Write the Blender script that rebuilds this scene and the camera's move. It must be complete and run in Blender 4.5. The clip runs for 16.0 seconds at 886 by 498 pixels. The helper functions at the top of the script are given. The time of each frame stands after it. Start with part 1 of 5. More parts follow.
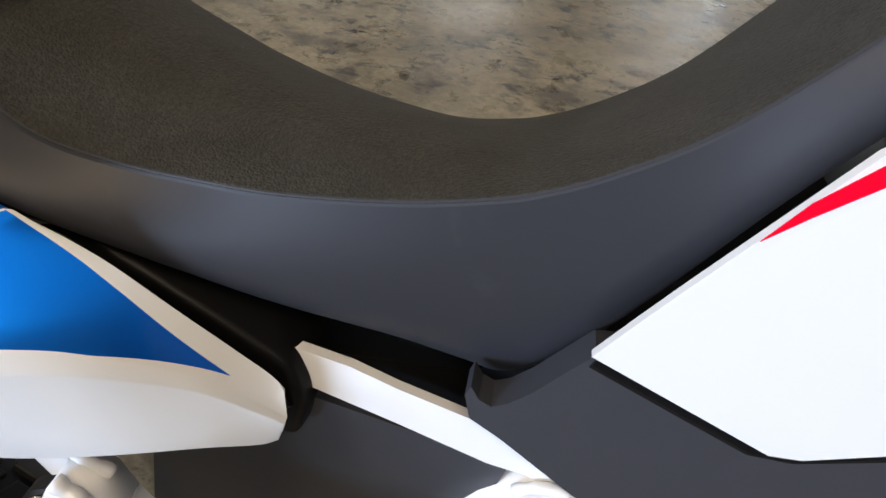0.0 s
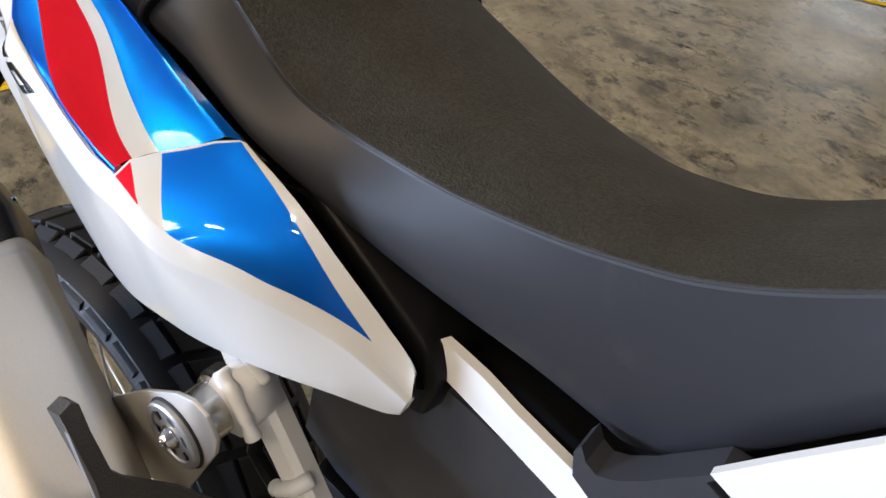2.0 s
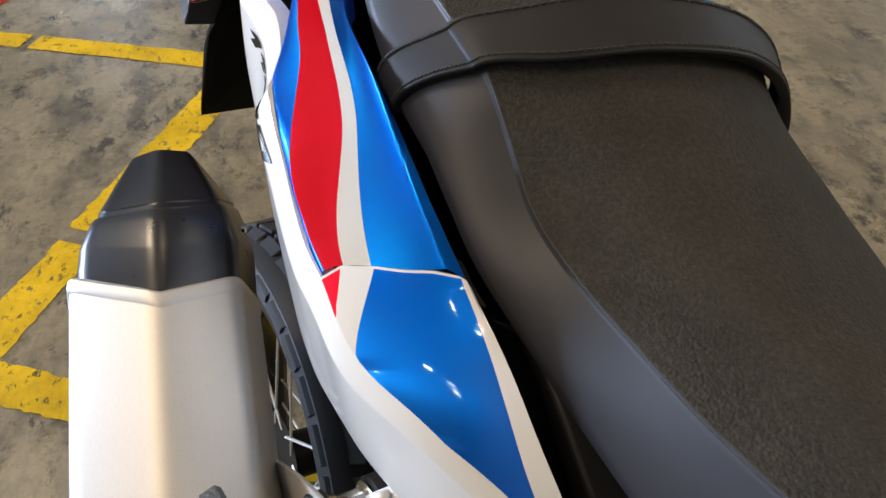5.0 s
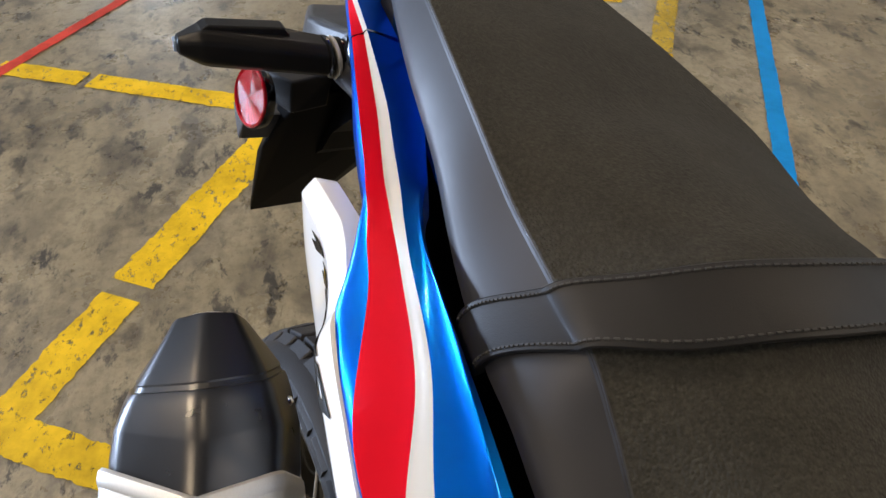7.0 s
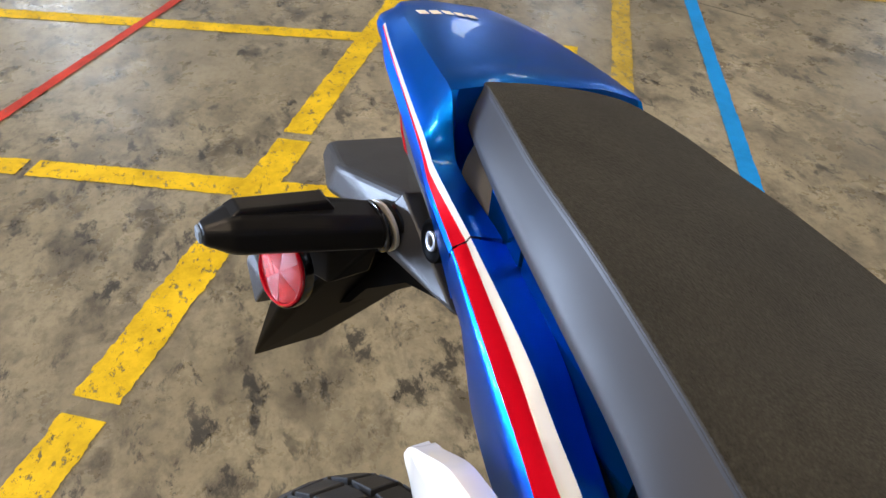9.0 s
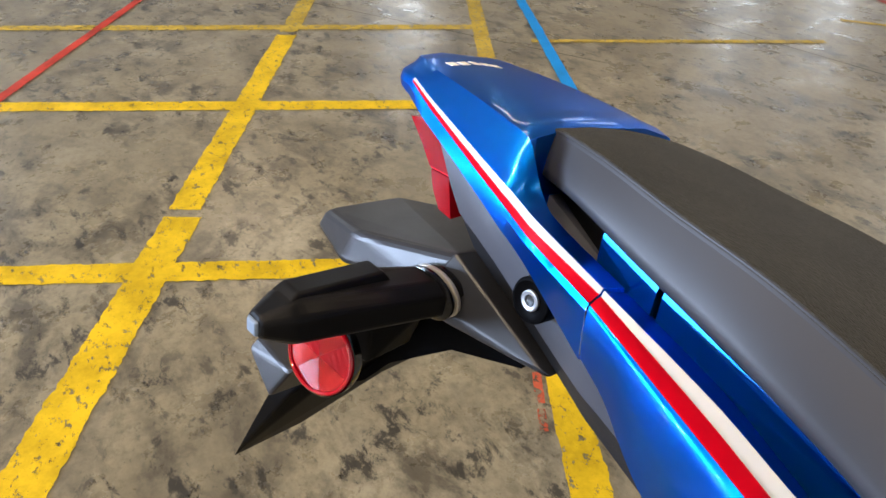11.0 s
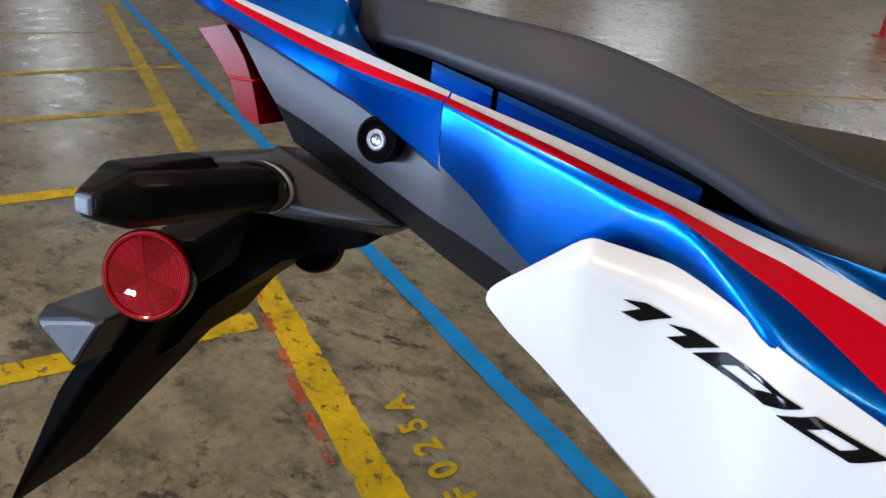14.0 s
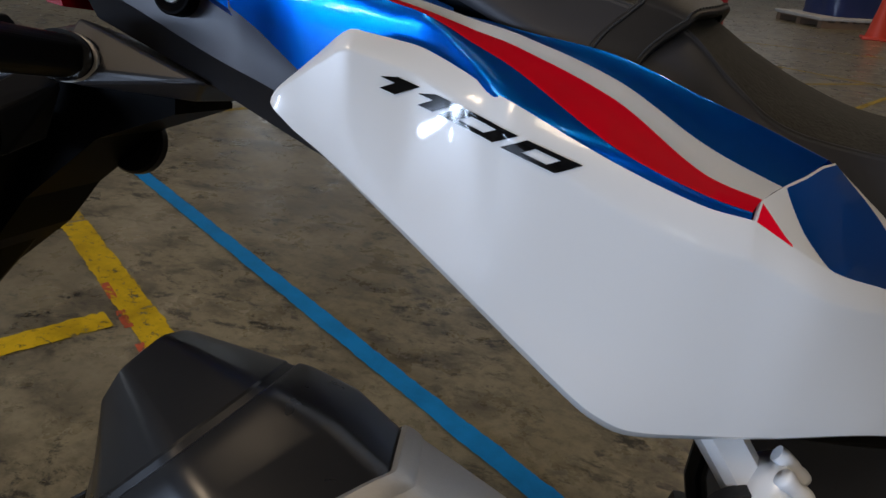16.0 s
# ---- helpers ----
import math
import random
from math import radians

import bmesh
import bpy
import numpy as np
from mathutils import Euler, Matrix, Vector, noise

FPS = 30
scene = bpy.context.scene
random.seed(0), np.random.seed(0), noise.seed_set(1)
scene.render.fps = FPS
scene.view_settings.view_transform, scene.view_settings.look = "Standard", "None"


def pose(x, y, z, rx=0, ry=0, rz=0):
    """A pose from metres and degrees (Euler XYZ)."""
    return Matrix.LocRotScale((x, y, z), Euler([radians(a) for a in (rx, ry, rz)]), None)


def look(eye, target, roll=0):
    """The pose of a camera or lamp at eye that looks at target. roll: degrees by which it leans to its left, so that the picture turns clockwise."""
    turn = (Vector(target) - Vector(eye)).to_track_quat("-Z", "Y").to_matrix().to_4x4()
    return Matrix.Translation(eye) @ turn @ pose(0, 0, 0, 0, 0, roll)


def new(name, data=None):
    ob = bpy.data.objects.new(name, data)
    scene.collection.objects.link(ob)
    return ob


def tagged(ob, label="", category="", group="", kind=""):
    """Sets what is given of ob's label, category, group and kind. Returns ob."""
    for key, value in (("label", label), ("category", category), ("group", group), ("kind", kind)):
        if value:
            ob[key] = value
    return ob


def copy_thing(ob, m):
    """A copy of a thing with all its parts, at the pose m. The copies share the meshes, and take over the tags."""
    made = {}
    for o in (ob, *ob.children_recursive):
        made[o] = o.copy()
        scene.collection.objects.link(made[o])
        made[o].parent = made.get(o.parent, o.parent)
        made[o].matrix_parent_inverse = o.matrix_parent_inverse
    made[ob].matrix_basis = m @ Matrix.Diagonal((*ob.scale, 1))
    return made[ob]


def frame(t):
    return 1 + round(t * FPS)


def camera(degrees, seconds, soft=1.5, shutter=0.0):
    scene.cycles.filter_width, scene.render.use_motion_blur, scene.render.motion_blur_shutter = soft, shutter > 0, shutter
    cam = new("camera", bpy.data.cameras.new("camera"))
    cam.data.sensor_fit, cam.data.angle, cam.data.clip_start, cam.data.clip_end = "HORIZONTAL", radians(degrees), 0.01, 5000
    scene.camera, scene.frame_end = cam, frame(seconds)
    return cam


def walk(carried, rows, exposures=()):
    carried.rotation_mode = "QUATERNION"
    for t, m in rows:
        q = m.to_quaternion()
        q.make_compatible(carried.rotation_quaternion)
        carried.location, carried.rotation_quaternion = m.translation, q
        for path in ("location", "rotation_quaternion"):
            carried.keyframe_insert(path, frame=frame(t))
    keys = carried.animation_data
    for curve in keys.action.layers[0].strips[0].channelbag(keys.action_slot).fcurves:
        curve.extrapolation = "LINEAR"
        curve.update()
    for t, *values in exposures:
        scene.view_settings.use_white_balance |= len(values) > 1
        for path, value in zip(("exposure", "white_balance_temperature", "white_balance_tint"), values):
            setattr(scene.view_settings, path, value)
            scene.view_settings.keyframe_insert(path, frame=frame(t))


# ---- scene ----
cam = camera(65.4, 16.0)
PATH = [
    (0, (0.297, -0.148, 1.112), (-0.208, 1.199, -0.277), 5.3),
    (0.5, (0.306, -0.153, 1.124), (-0.381, 1.093, -0.282), 4.6),
    (1, (0.312, -0.142, 1.128), (-0.511, 0.998, -0.295), 4.3),
    (1.5, (0.319, -0.122, 1.132), (-0.639, 0.888, -0.303), 3.7),
    (2, (0.329, -0.108, 1.124), (-0.752, 0.764, -0.316), 2.9),
    (2.5, (0.333, -0.097, 1.113), (-0.851, 0.633, -0.324), 1.9),
    (3, (0.328, -0.088, 1.108), (-0.926, 0.533, -0.321), 1.3),
    (5.5, (0.207, -0.071, 1.134), (-1.178, 0.251, -0.272), -0.3),
    (6, (0.175, -0.068, 1.147), (-1.222, 0.229, -0.252), -0.3),
    (6.5, (0.145, -0.064, 1.162), (-1.266, 0.209, -0.228), -0.6),
    (7, (0.12, -0.068, 1.17), (-1.313, 0.193, -0.201), -0.5),
    (7.5, (0.096, -0.071, 1.172), (-1.355, 0.182, -0.181), -0.7),
    (8, (0.067, -0.083, 1.181), (-1.4, 0.182, -0.152), -0.8),
    (8.5, (0.022, -0.104, 1.19), (-1.447, 0.227, -0.126), -1.0),
    (9, (-0.035, -0.126, 1.192), (-1.5, 0.298, -0.102), -0.7),
    (9.5, (-0.085, -0.154, 1.187), (-1.536, 0.394, -0.076), 0.0),
    (12, (-0.106, -0.252, 1.159), (-1.484, 0.707, 0.072), 1.3),
    (12.5, (-0.106, -0.26, 1.143), (-1.433, 0.815, 0.102), 1.7),
    (13, (-0.106, -0.273, 1.123), (-1.321, 0.963, 0.125), 2.2),
    (13.5, (-0.101, -0.299, 1.098), (-1.203, 1.068, 0.142), 2.9),
    (14, (-0.091, -0.327, 1.067), (-1.068, 1.16, 0.155), 3.9),
    (14.5, (-0.078, -0.341, 1.042), (-0.958, 1.218, 0.151), 4.2),
    (15, (-0.061, -0.352, 1.021), (-0.859, 1.26, 0.147), 4.4),
    (15.5, (-0.036, -0.362, 1.008), (-0.772, 1.286, 0.146), 4.5),
    (16, (-0.003, -0.378, 0.994), (-0.687, 1.3, 0.147), 4.6),
]
EXPOSURES = [(0, 0.0), (1, 0.1), (3, 0.1), (5.5, 0.08), (7, 0.2), (9, 0.46), (12, 0.52), (13, 0.47), (14, -0.33), (15, -1.1), (16, -1.3)]
walk(cam, [(t, look(e, g, r)) for t, e, g, r in PATH], EXPOSURES)

# ---- world, lights, exposure ----
world = bpy.data.worlds.new("hall_air")
world.use_nodes = True
world.node_tree.nodes["Background"].inputs[0].default_value = (0.75, 0.85, 1.0, 1)
world.node_tree.nodes["Background"].inputs[1].default_value = 0.15
scene.world = world


def area(name, place, target, sx, sy, watts, colour):
    data = bpy.data.lights.new(name, "AREA")
    data.shape, data.size, data.size_y, data.energy, data.color = "RECTANGLE", sx, sy, watts, colour
    ob = new(name, data)
    ob.matrix_world = look(place, target)
    return ob


# unseen warm lamps; the last two are added to brighten far floor and silencer
for x, y, watts in ((-2.6, -3.7, 280), (-11.5, 2.2, 95), (-5.5, 6.5, 50), (2.2, -3.5, 170), (1.5, 5.0, 50), (-11.5, 10.0, 65), (2.6, 10.0, 330), (-1.3, 0.7, 34)):
    area("ceiling_fill_light", (x, y, 7.4), (x, y, 0), 1.8, 1.0, watts, (1.0, 0.775, 0.53))
for x, y in ((9.2, -5.4), (9.9, -6.6), (8.5, -6.8), (4.2, -3.9)):
    area("ceiling_spot", (x, y, 7.4), (x, y, 0), 0.45, 0.30, 40, (1.0, 0.86, 0.70))
for x, z, wide, high, watts in ((-10.6, 2.15, 1.5, 0.65, 560), (-7.2, 2.28, 3.6, 0.42, 1650), (-3.6, 2.35, 2.2, 0.30, 700), (-5.0, 1.75, 0.35, 0.20, 120), (-8.9, 1.72, 0.8, 0.25, 300)):
    area("gate_daylight", (x, -12.8, z), (x + 0.4, 0, z - 0.1), wide, high, watts, (0.57, 0.72, 1.0))

# ---- materials ----
def material(name, colour, rough=0.5, metal=0.0, coat=0.0, coat_rough=0.03, spec=0.5):
    m = bpy.data.materials.new(name)
    m.use_nodes = True
    b = m.node_tree.nodes["Principled BSDF"]
    b.inputs["Base Color"].default_value = (*colour, 1)
    b.inputs["Roughness"].default_value = rough
    b.inputs["Metallic"].default_value = metal
    b.inputs["Coat Weight"].default_value = coat
    b.inputs["Coat Roughness"].default_value = coat_rough
    b.inputs["Specular IOR Level"].default_value = spec
    return m


def nodes(m):
    return m.node_tree.nodes, m.node_tree.links, m.node_tree.nodes["Principled BSDF"]


def grain(m, scale, strength, distance, detail=3.0, colour_mix=0.0, second=None, rough_mix=0.0):
    """Fine relief, and a mottling of the colour and of the gloss at a second, larger scale."""
    n, l, b = nodes(m)
    tc = n.new("ShaderNodeTexCoord")
    t1 = n.new("ShaderNodeTexNoise")
    t1.inputs["Scale"].default_value, t1.inputs["Detail"].default_value = scale, detail
    l.new(tc.outputs["Object"], t1.inputs["Vector"])
    bump = n.new("ShaderNodeBump")
    bump.inputs["Strength"].default_value, bump.inputs["Distance"].default_value = strength, distance
    l.new(t1.outputs["Fac"], bump.inputs["Height"])
    l.new(bump.outputs["Normal"], b.inputs["Normal"])
    t2 = n.new("ShaderNodeTexNoise")
    t2.inputs["Scale"].default_value, t2.inputs["Detail"].default_value = scale / 25, 4
    l.new(tc.outputs["Object"], t2.inputs["Vector"])
    if colour_mix:
        mix = n.new("ShaderNodeMix")
        mix.data_type = "RGBA"
        base = b.inputs["Base Color"].default_value[:]
        mix.inputs[6].default_value = base
        mix.inputs[7].default_value = (*(second or [c * 0.6 for c in base[:3]]), 1)
        k = n.new("ShaderNodeMath")
        k.operation = "MULTIPLY"
        k.inputs[1].default_value = colour_mix
        l.new(t2.outputs["Fac"], k.inputs[0])
        l.new(k.outputs[0], mix.inputs[0])
        l.new(mix.outputs[2], b.inputs["Base Color"])
    if rough_mix:
        r = n.new("ShaderNodeMapRange")
        base = b.inputs["Roughness"].default_value
        r.inputs[3].default_value, r.inputs[4].default_value = base - rough_mix, base + rough_mix
        l.new(t2.outputs["Fac"], r.inputs[0])
        l.new(r.outputs[0], b.inputs["Roughness"])
    return m


BLUE = grain(material("blue_pearl_paint", (0.0, 0.245, 0.94), 0.32, 0.98, 0.5, 0.02), 4000, 0.05, 0.0002, colour_mix=0.35, second=(0.0, 0.18, 0.70))
# the body's blue, darkened for the shade under the seat
BLUE_SHADED = grain(material("blue_rail_paint_shaded", (0.0, 0.13, 0.50), 0.25, 0.8, 0.6), 900, 0.1, 0.0002, colour_mix=0.3)
BLUE_PANEL = material("blue_lacquered_decal", (0.0, 0.19, 0.86), 0.38, 0.95, 0.8, 0.015)
RED = material("red_decal", (0.94, 0.0, 0.022), 0.5, 0, 0.0, 0.1, 0.12)
WHITE = material("white_gloss_paint", (0.82, 0.82, 0.80), 0.28, 0, 0.8)
CREAM = material("white_decal", (0.90, 0.89, 0.84), 0.4, 0, 0.2)
STRAP_VINYL = grain(material("strap_vinyl", (0.013, 0.0132, 0.0145), 0.52, spec=0.34), 1500, 0.25, 0.0004, colour_mix=0.3, rough_mix=0.05)
THREAD = material("grey_thread", (0.036, 0.036, 0.036), 0.7)
PLASTIC = grain(material("black_moulded_plastic", (0.006, 0.006, 0.0065), 0.36, spec=0.15), 1100, 0.15, 0.0003, colour_mix=0.3, rough_mix=0.06)
GREY_PLASTIC = grain(material("grey_moulded_plastic", (0.040, 0.042, 0.050), 0.42), 1100, 0.2, 0.0004, colour_mix=0.3, rough_mix=0.05)
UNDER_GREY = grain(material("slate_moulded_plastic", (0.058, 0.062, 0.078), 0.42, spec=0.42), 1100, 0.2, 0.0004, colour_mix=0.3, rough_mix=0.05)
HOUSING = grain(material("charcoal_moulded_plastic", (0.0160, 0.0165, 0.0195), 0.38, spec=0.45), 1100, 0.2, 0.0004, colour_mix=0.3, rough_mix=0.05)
# the under-cowl's slate plastic, darkened for its shaded faces
UNDER_SHADED = grain(material("slate_plastic_shaded", (0.016, 0.016, 0.018), 0.42, spec=0.3), 1100, 0.2, 0.0004, colour_mix=0.3, rough_mix=0.05)
DECAL = material("black_vinyl_film", (0.004, 0.004, 0.0045), 0.09, spec=0.3)
GLOSS_BLACK = material("gloss_black_plastic", (0.004, 0.004, 0.0045), 0.16)
STEEL = material("brushed_steel", (0.60, 0.575, 0.53), 0.5, 0.95)
ALLOY = material("grey_alloy", (0.42, 0.43, 0.46), 0.45, 0.9)
CHROME_DULL = material("worn_polished_metal", (0.62, 0.60, 0.56), 0.24, 1.0)
CHROME = material("polished_metal", (0.8, 0.8, 0.8), 0.12, 1.0)
RUBBER = grain(material("tyre_rubber", (0.013, 0.013, 0.0145), 0.55, spec=0.35), 400, 0.3, 0.0006, colour_mix=0.3)
LENS = material("red_lens", (0.27, 0.0, 0.003), 0.20, 0, 0.0, 0.03, spec=0.06)
FRAME_WHITE = grain(material("white_powder_coat", (0.86, 0.86, 0.85), 0.30, 0, 0.4), 300, 0.12, 0.0006)


def ramp(n, l, source, stops):
    r = n.new("ShaderNodeValToRGB")
    while len(r.color_ramp.elements) < len(stops):
        r.color_ramp.elements.new(0.5)
    for e, (at, c) in zip(r.color_ramp.elements, stops):
        e.position, e.color = at, (*c, 1) if len(c) == 3 else c
    l.new(source, r.inputs[0])
    return r.outputs[0]


def noise_node(n, l, coords, scale, detail=6.0, rough=0.6, stretch=None, distort=0.0):
    t = n.new("ShaderNodeTexNoise")
    t.inputs["Scale"].default_value, t.inputs["Detail"].default_value = scale, detail
    t.inputs["Roughness"].default_value, t.inputs["Distortion"].default_value = rough, distort
    if stretch:
        mp = n.new("ShaderNodeMapping")
        mp.inputs["Rotation"].default_value = (0, 0, radians(stretch[2]))
        mp.inputs["Scale"].default_value = (stretch[0], stretch[1], 1)
        l.new(coords, mp.inputs[0])
        coords = mp.outputs[0]
    l.new(coords, t.inputs["Vector"])
    return t.outputs["Fac"]


def blend(n, l, fac, a, b, mode="MIX"):
    m = n.new("ShaderNodeMix")
    m.data_type, m.blend_type = "RGBA", mode
    for socket, value in ((m.inputs[0], fac), (m.inputs[6], a), (m.inputs[7], b)):
        if isinstance(value, (int, float)):
            socket.default_value = value
        elif isinstance(value, tuple):
            socket.default_value = (*value, 1)
        else:
            l.new(value, socket)
    return m.outputs[2]


def brushed(m, tilt):
    """Long fine scratches along the silencer, in the gloss and in the relief."""
    n, l, b = nodes(m)
    mp = n.new("ShaderNodeMapping")
    mp.inputs["Rotation"].default_value = (0, radians(tilt), 0)
    mp.inputs["Scale"].default_value = (6, 420, 420)
    l.new(n.new("ShaderNodeTexCoord").outputs["Object"], mp.inputs[0])
    t = n.new("ShaderNodeTexNoise")
    t.inputs["Scale"].default_value, t.inputs["Detail"].default_value = 3.0, 4
    l.new(mp.outputs[0], t.inputs["Vector"])
    r = n.new("ShaderNodeMapRange")
    r.inputs[1].default_value, r.inputs[2].default_value = 0.3, 0.7
    r.inputs[3].default_value, r.inputs[4].default_value = 0.46, 0.62
    l.new(t.outputs["Fac"], r.inputs[0])
    l.new(r.outputs[0], b.inputs["Roughness"])
    bump = n.new("ShaderNodeBump")
    bump.inputs["Strength"].default_value, bump.inputs["Distance"].default_value = 0.08, 0.0004
    l.new(t.outputs["Fac"], bump.inputs["Height"])
    l.new(bump.outputs[0], b.inputs["Normal"])


def prismatic(m, direction):
    """Fine crossed ribs of a reflector under a smooth clear face."""
    n, l, b = nodes(m)
    co = n.new("ShaderNodeTexCoord").outputs["Object"]
    heights = []
    for way, scale in ((direction, 300), ("Y", 190)):
        v = n.new("ShaderNodeTexWave")
        v.bands_direction, v.wave_profile = way, "TRI"
        v.inputs["Scale"].default_value, v.inputs["Distortion"].default_value = scale, 0.2
        l.new(co, v.inputs["Vector"])
        heights.append(v.outputs["Fac"])
    both = n.new("ShaderNodeMath")
    both.operation = "ADD"
    l.new(heights[0], both.inputs[0])
    l.new(heights[1], both.inputs[1])
    bump = n.new("ShaderNodeBump")
    bump.inputs["Strength"].default_value, bump.inputs["Distance"].default_value = 0.8, 0.0008
    l.new(both.outputs[0], bump.inputs["Height"])
    l.new(bump.outputs[0], b.inputs["Normal"])
    return m


def pebbled(m, scale):
    """Grained seat vinyl: small pebbles, their shading and a broad uneven sheen put into colour."""
    n, l, b = nodes(m)
    base = b.inputs["Base Color"].default_value[:3]
    co = n.new("ShaderNodeTexCoord").outputs["Object"]
    v = n.new("ShaderNodeTexVoronoi")
    v.inputs["Scale"].default_value, v.inputs["Randomness"].default_value = scale, 1.0
    l.new(co, v.inputs["Vector"])
    speck = ramp(n, l, noise_node(n, l, co, scale * 0.7, 3, 0.6), [(0.32, tuple(k * 0.74 for k in base)), (0.5, base), (0.70, tuple(k * 1.40 for k in base))])
    cloud = ramp(n, l, noise_node(n, l, co, 30, 5, 0.6), [(0.3, (0.80, 0.80, 0.80)), (0.7, (1.12, 1.12, 1.12))])
    l.new(blend(n, l, 1.0, speck, cloud, "MULTIPLY"), b.inputs["Base Color"])
    bump = n.new("ShaderNodeBump")
    bump.inputs["Strength"].default_value, bump.inputs["Distance"].default_value = 0.7, 0.0009
    bump.invert = True
    l.new(v.outputs["Distance"], bump.inputs["Height"])
    l.new(bump.outputs[0], b.inputs["Normal"])
    return m


def scuffed(m, pale):
    """Faint pale rubs and short scratches on smooth vinyl."""
    n, l, b = nodes(m)
    base = b.inputs["Base Color"].default_value[:3]
    co = n.new("ShaderNodeTexCoord").outputs["Object"]
    rubs = ramp(n, l, noise_node(n, l, co, 11, 9, 0.68, (1, 1, 0), 0.6), [(0.62, (0, 0, 0)), (0.74, (0.45, 0.45, 0.45))])
    where = ramp(n, l, noise_node(n, l, co, 3.0, 3, 0.5), [(0.45, (0, 0, 0)), (0.62, (1, 1, 1))])
    l.new(blend(n, l, blend(n, l, 1.0, rubs, where, "MULTIPLY"), base, pale), b.inputs["Base Color"])
    r = n.new("ShaderNodeMapRange")
    r.inputs[3].default_value, r.inputs[4].default_value = 0.42, 0.55
    l.new(noise_node(n, l, co, 40, 5, 0.6), r.inputs[0])
    l.new(r.outputs[0], b.inputs["Roughness"])
    bump = n.new("ShaderNodeBump")
    bump.inputs["Strength"].default_value, bump.inputs["Distance"].default_value = 0.15, 0.0003
    l.new(noise_node(n, l, co, 1400, 3, 0.6), bump.inputs["Height"])
    l.new(bump.outputs[0], b.inputs["Normal"])
    return m


brushed(STEEL, 22)
VINYL_TOP = pebbled(material("seat_cover_top", (0.0350, 0.0340, 0.0285), 0.70, spec=0.20), 620)
VINYL_SIDE = scuffed(material("seat_cover_side", (0.029, 0.0300, 0.0355), 0.48, spec=0.42), (0.085, 0.085, 0.088))
SATIN_BLACK = grain(material("satin_black_coating", (0.008, 0.008, 0.009), 0.29, spec=0.7), 900, 0.08, 0.0002, rough_mix=0.05)
CAST = grain(material("cast_dark_metal", (0.045, 0.044, 0.042), 0.45, spec=0.6), 500, 0.8, 0.0012, colour_mix=0.5)
FENDER_BLACK = material("polished_black_plastic", (0.0022, 0.0022, 0.0026), 0.42, spec=0.015)
# one lens in two reds: the sectors' differing reflection is put into the colour
REFLEX = [prismatic(material("red_reflector_prisms", c, 0.24, 0.55, 1.0, 0.02), way) for c, way in (((0.66, 0.0, 0.012), "X"), ((0.46, 0.0, 0.008), "Z"))]
REFLEX_RIM = material("clear_red_rim", (0.40, 0.0, 0.008), 0.10, 0.0, 1.0, 0.02)


def concrete():
    """Worn, sealed concrete: tan ground, grey clouds, black tyre and oil blotches, pits."""
    m = material("stained_concrete", (0.3, 0.26, 0.2), 0.35)
    n, l, b = nodes(m)
    co = n.new("ShaderNodeTexCoord").outputs["Object"]
    ground = ramp(n, l, noise_node(n, l, co, 1.3, 8, 0.62), [(0.3, (0.185, 0.158, 0.100)), (0.52, (0.240, 0.210, 0.140)), (0.75, (0.305, 0.277, 0.206))])
    fine = ramp(n, l, noise_node(n, l, co, 34, 8, 0.70), [(0.32, (0.62, 0.60, 0.55)), (0.5, (0.98, 0.97, 0.95)), (0.68, (1.16, 1.15, 1.11))])
    c = blend(n, l, 1.0, ground, fine, "MULTIPLY")
    clouds = ramp(n, l, noise_node(n, l, co, 3.4, 9, 0.66, (1, 1.6, 28), 0.3), [(0.47, (0, 0, 0)), (0.64, (0.62, 0.62, 0.62))])
    c = blend(n, l, clouds, c, (0.105, 0.090, 0.060))
    where = ramp(n, l, noise_node(n, l, co, 2.1, 5, 0.60), [(0.37, (0.05, 0.05, 0.05)), (0.53, (1, 1, 1))])
    soft = ramp(n, l, noise_node(n, l, co, 6.0, 9, 0.66, (1, 1.5, -20), 0.25), [(0.48, (0, 0, 0)), (0.62, (0.84, 0.84, 0.84))])
    c = blend(n, l, blend(n, l, 1.0, soft, where, "MULTIPLY"), c, (0.058, 0.049, 0.034))
    flakes = ramp(n, l, noise_node(n, l, co, 10, 12, 0.74, (1, 1.7, -20), 0.25), [(0.53, (0, 0, 0)), (0.60, (0.95, 0.95, 0.95))])
    c = blend(n, l, blend(n, l, 1.0, flakes, where, "MULTIPLY"), c, (0.026, 0.023, 0.017))
    specks = ramp(n, l, noise_node(n, l, co, 90, 4, 0.6), [(0.69, (0, 0, 0)), (0.76, (0.7, 0.7, 0.7))])
    c = blend(n, l, specks, c, (0.05, 0.042, 0.032))
    l.new(c, b.inputs["Base Color"])
    r = n.new("ShaderNodeMapRange")
    r.inputs[1].default_value, r.inputs[2].default_value = 0.3, 0.7
    r.inputs[3].default_value, r.inputs[4].default_value = 0.20, 0.42
    l.new(noise_node(n, l, co, 6, 7, 0.7), r.inputs[0])
    l.new(r.outputs[0], b.inputs["Roughness"])
    bump = n.new("ShaderNodeBump")
    bump.inputs["Strength"].default_value, bump.inputs["Distance"].default_value = 0.25, 0.004
    l.new(noise_node(n, l, co, 22, 8, 0.7), bump.inputs["Height"])
    l.new(bump.outputs[0], b.inputs["Normal"])
    return m


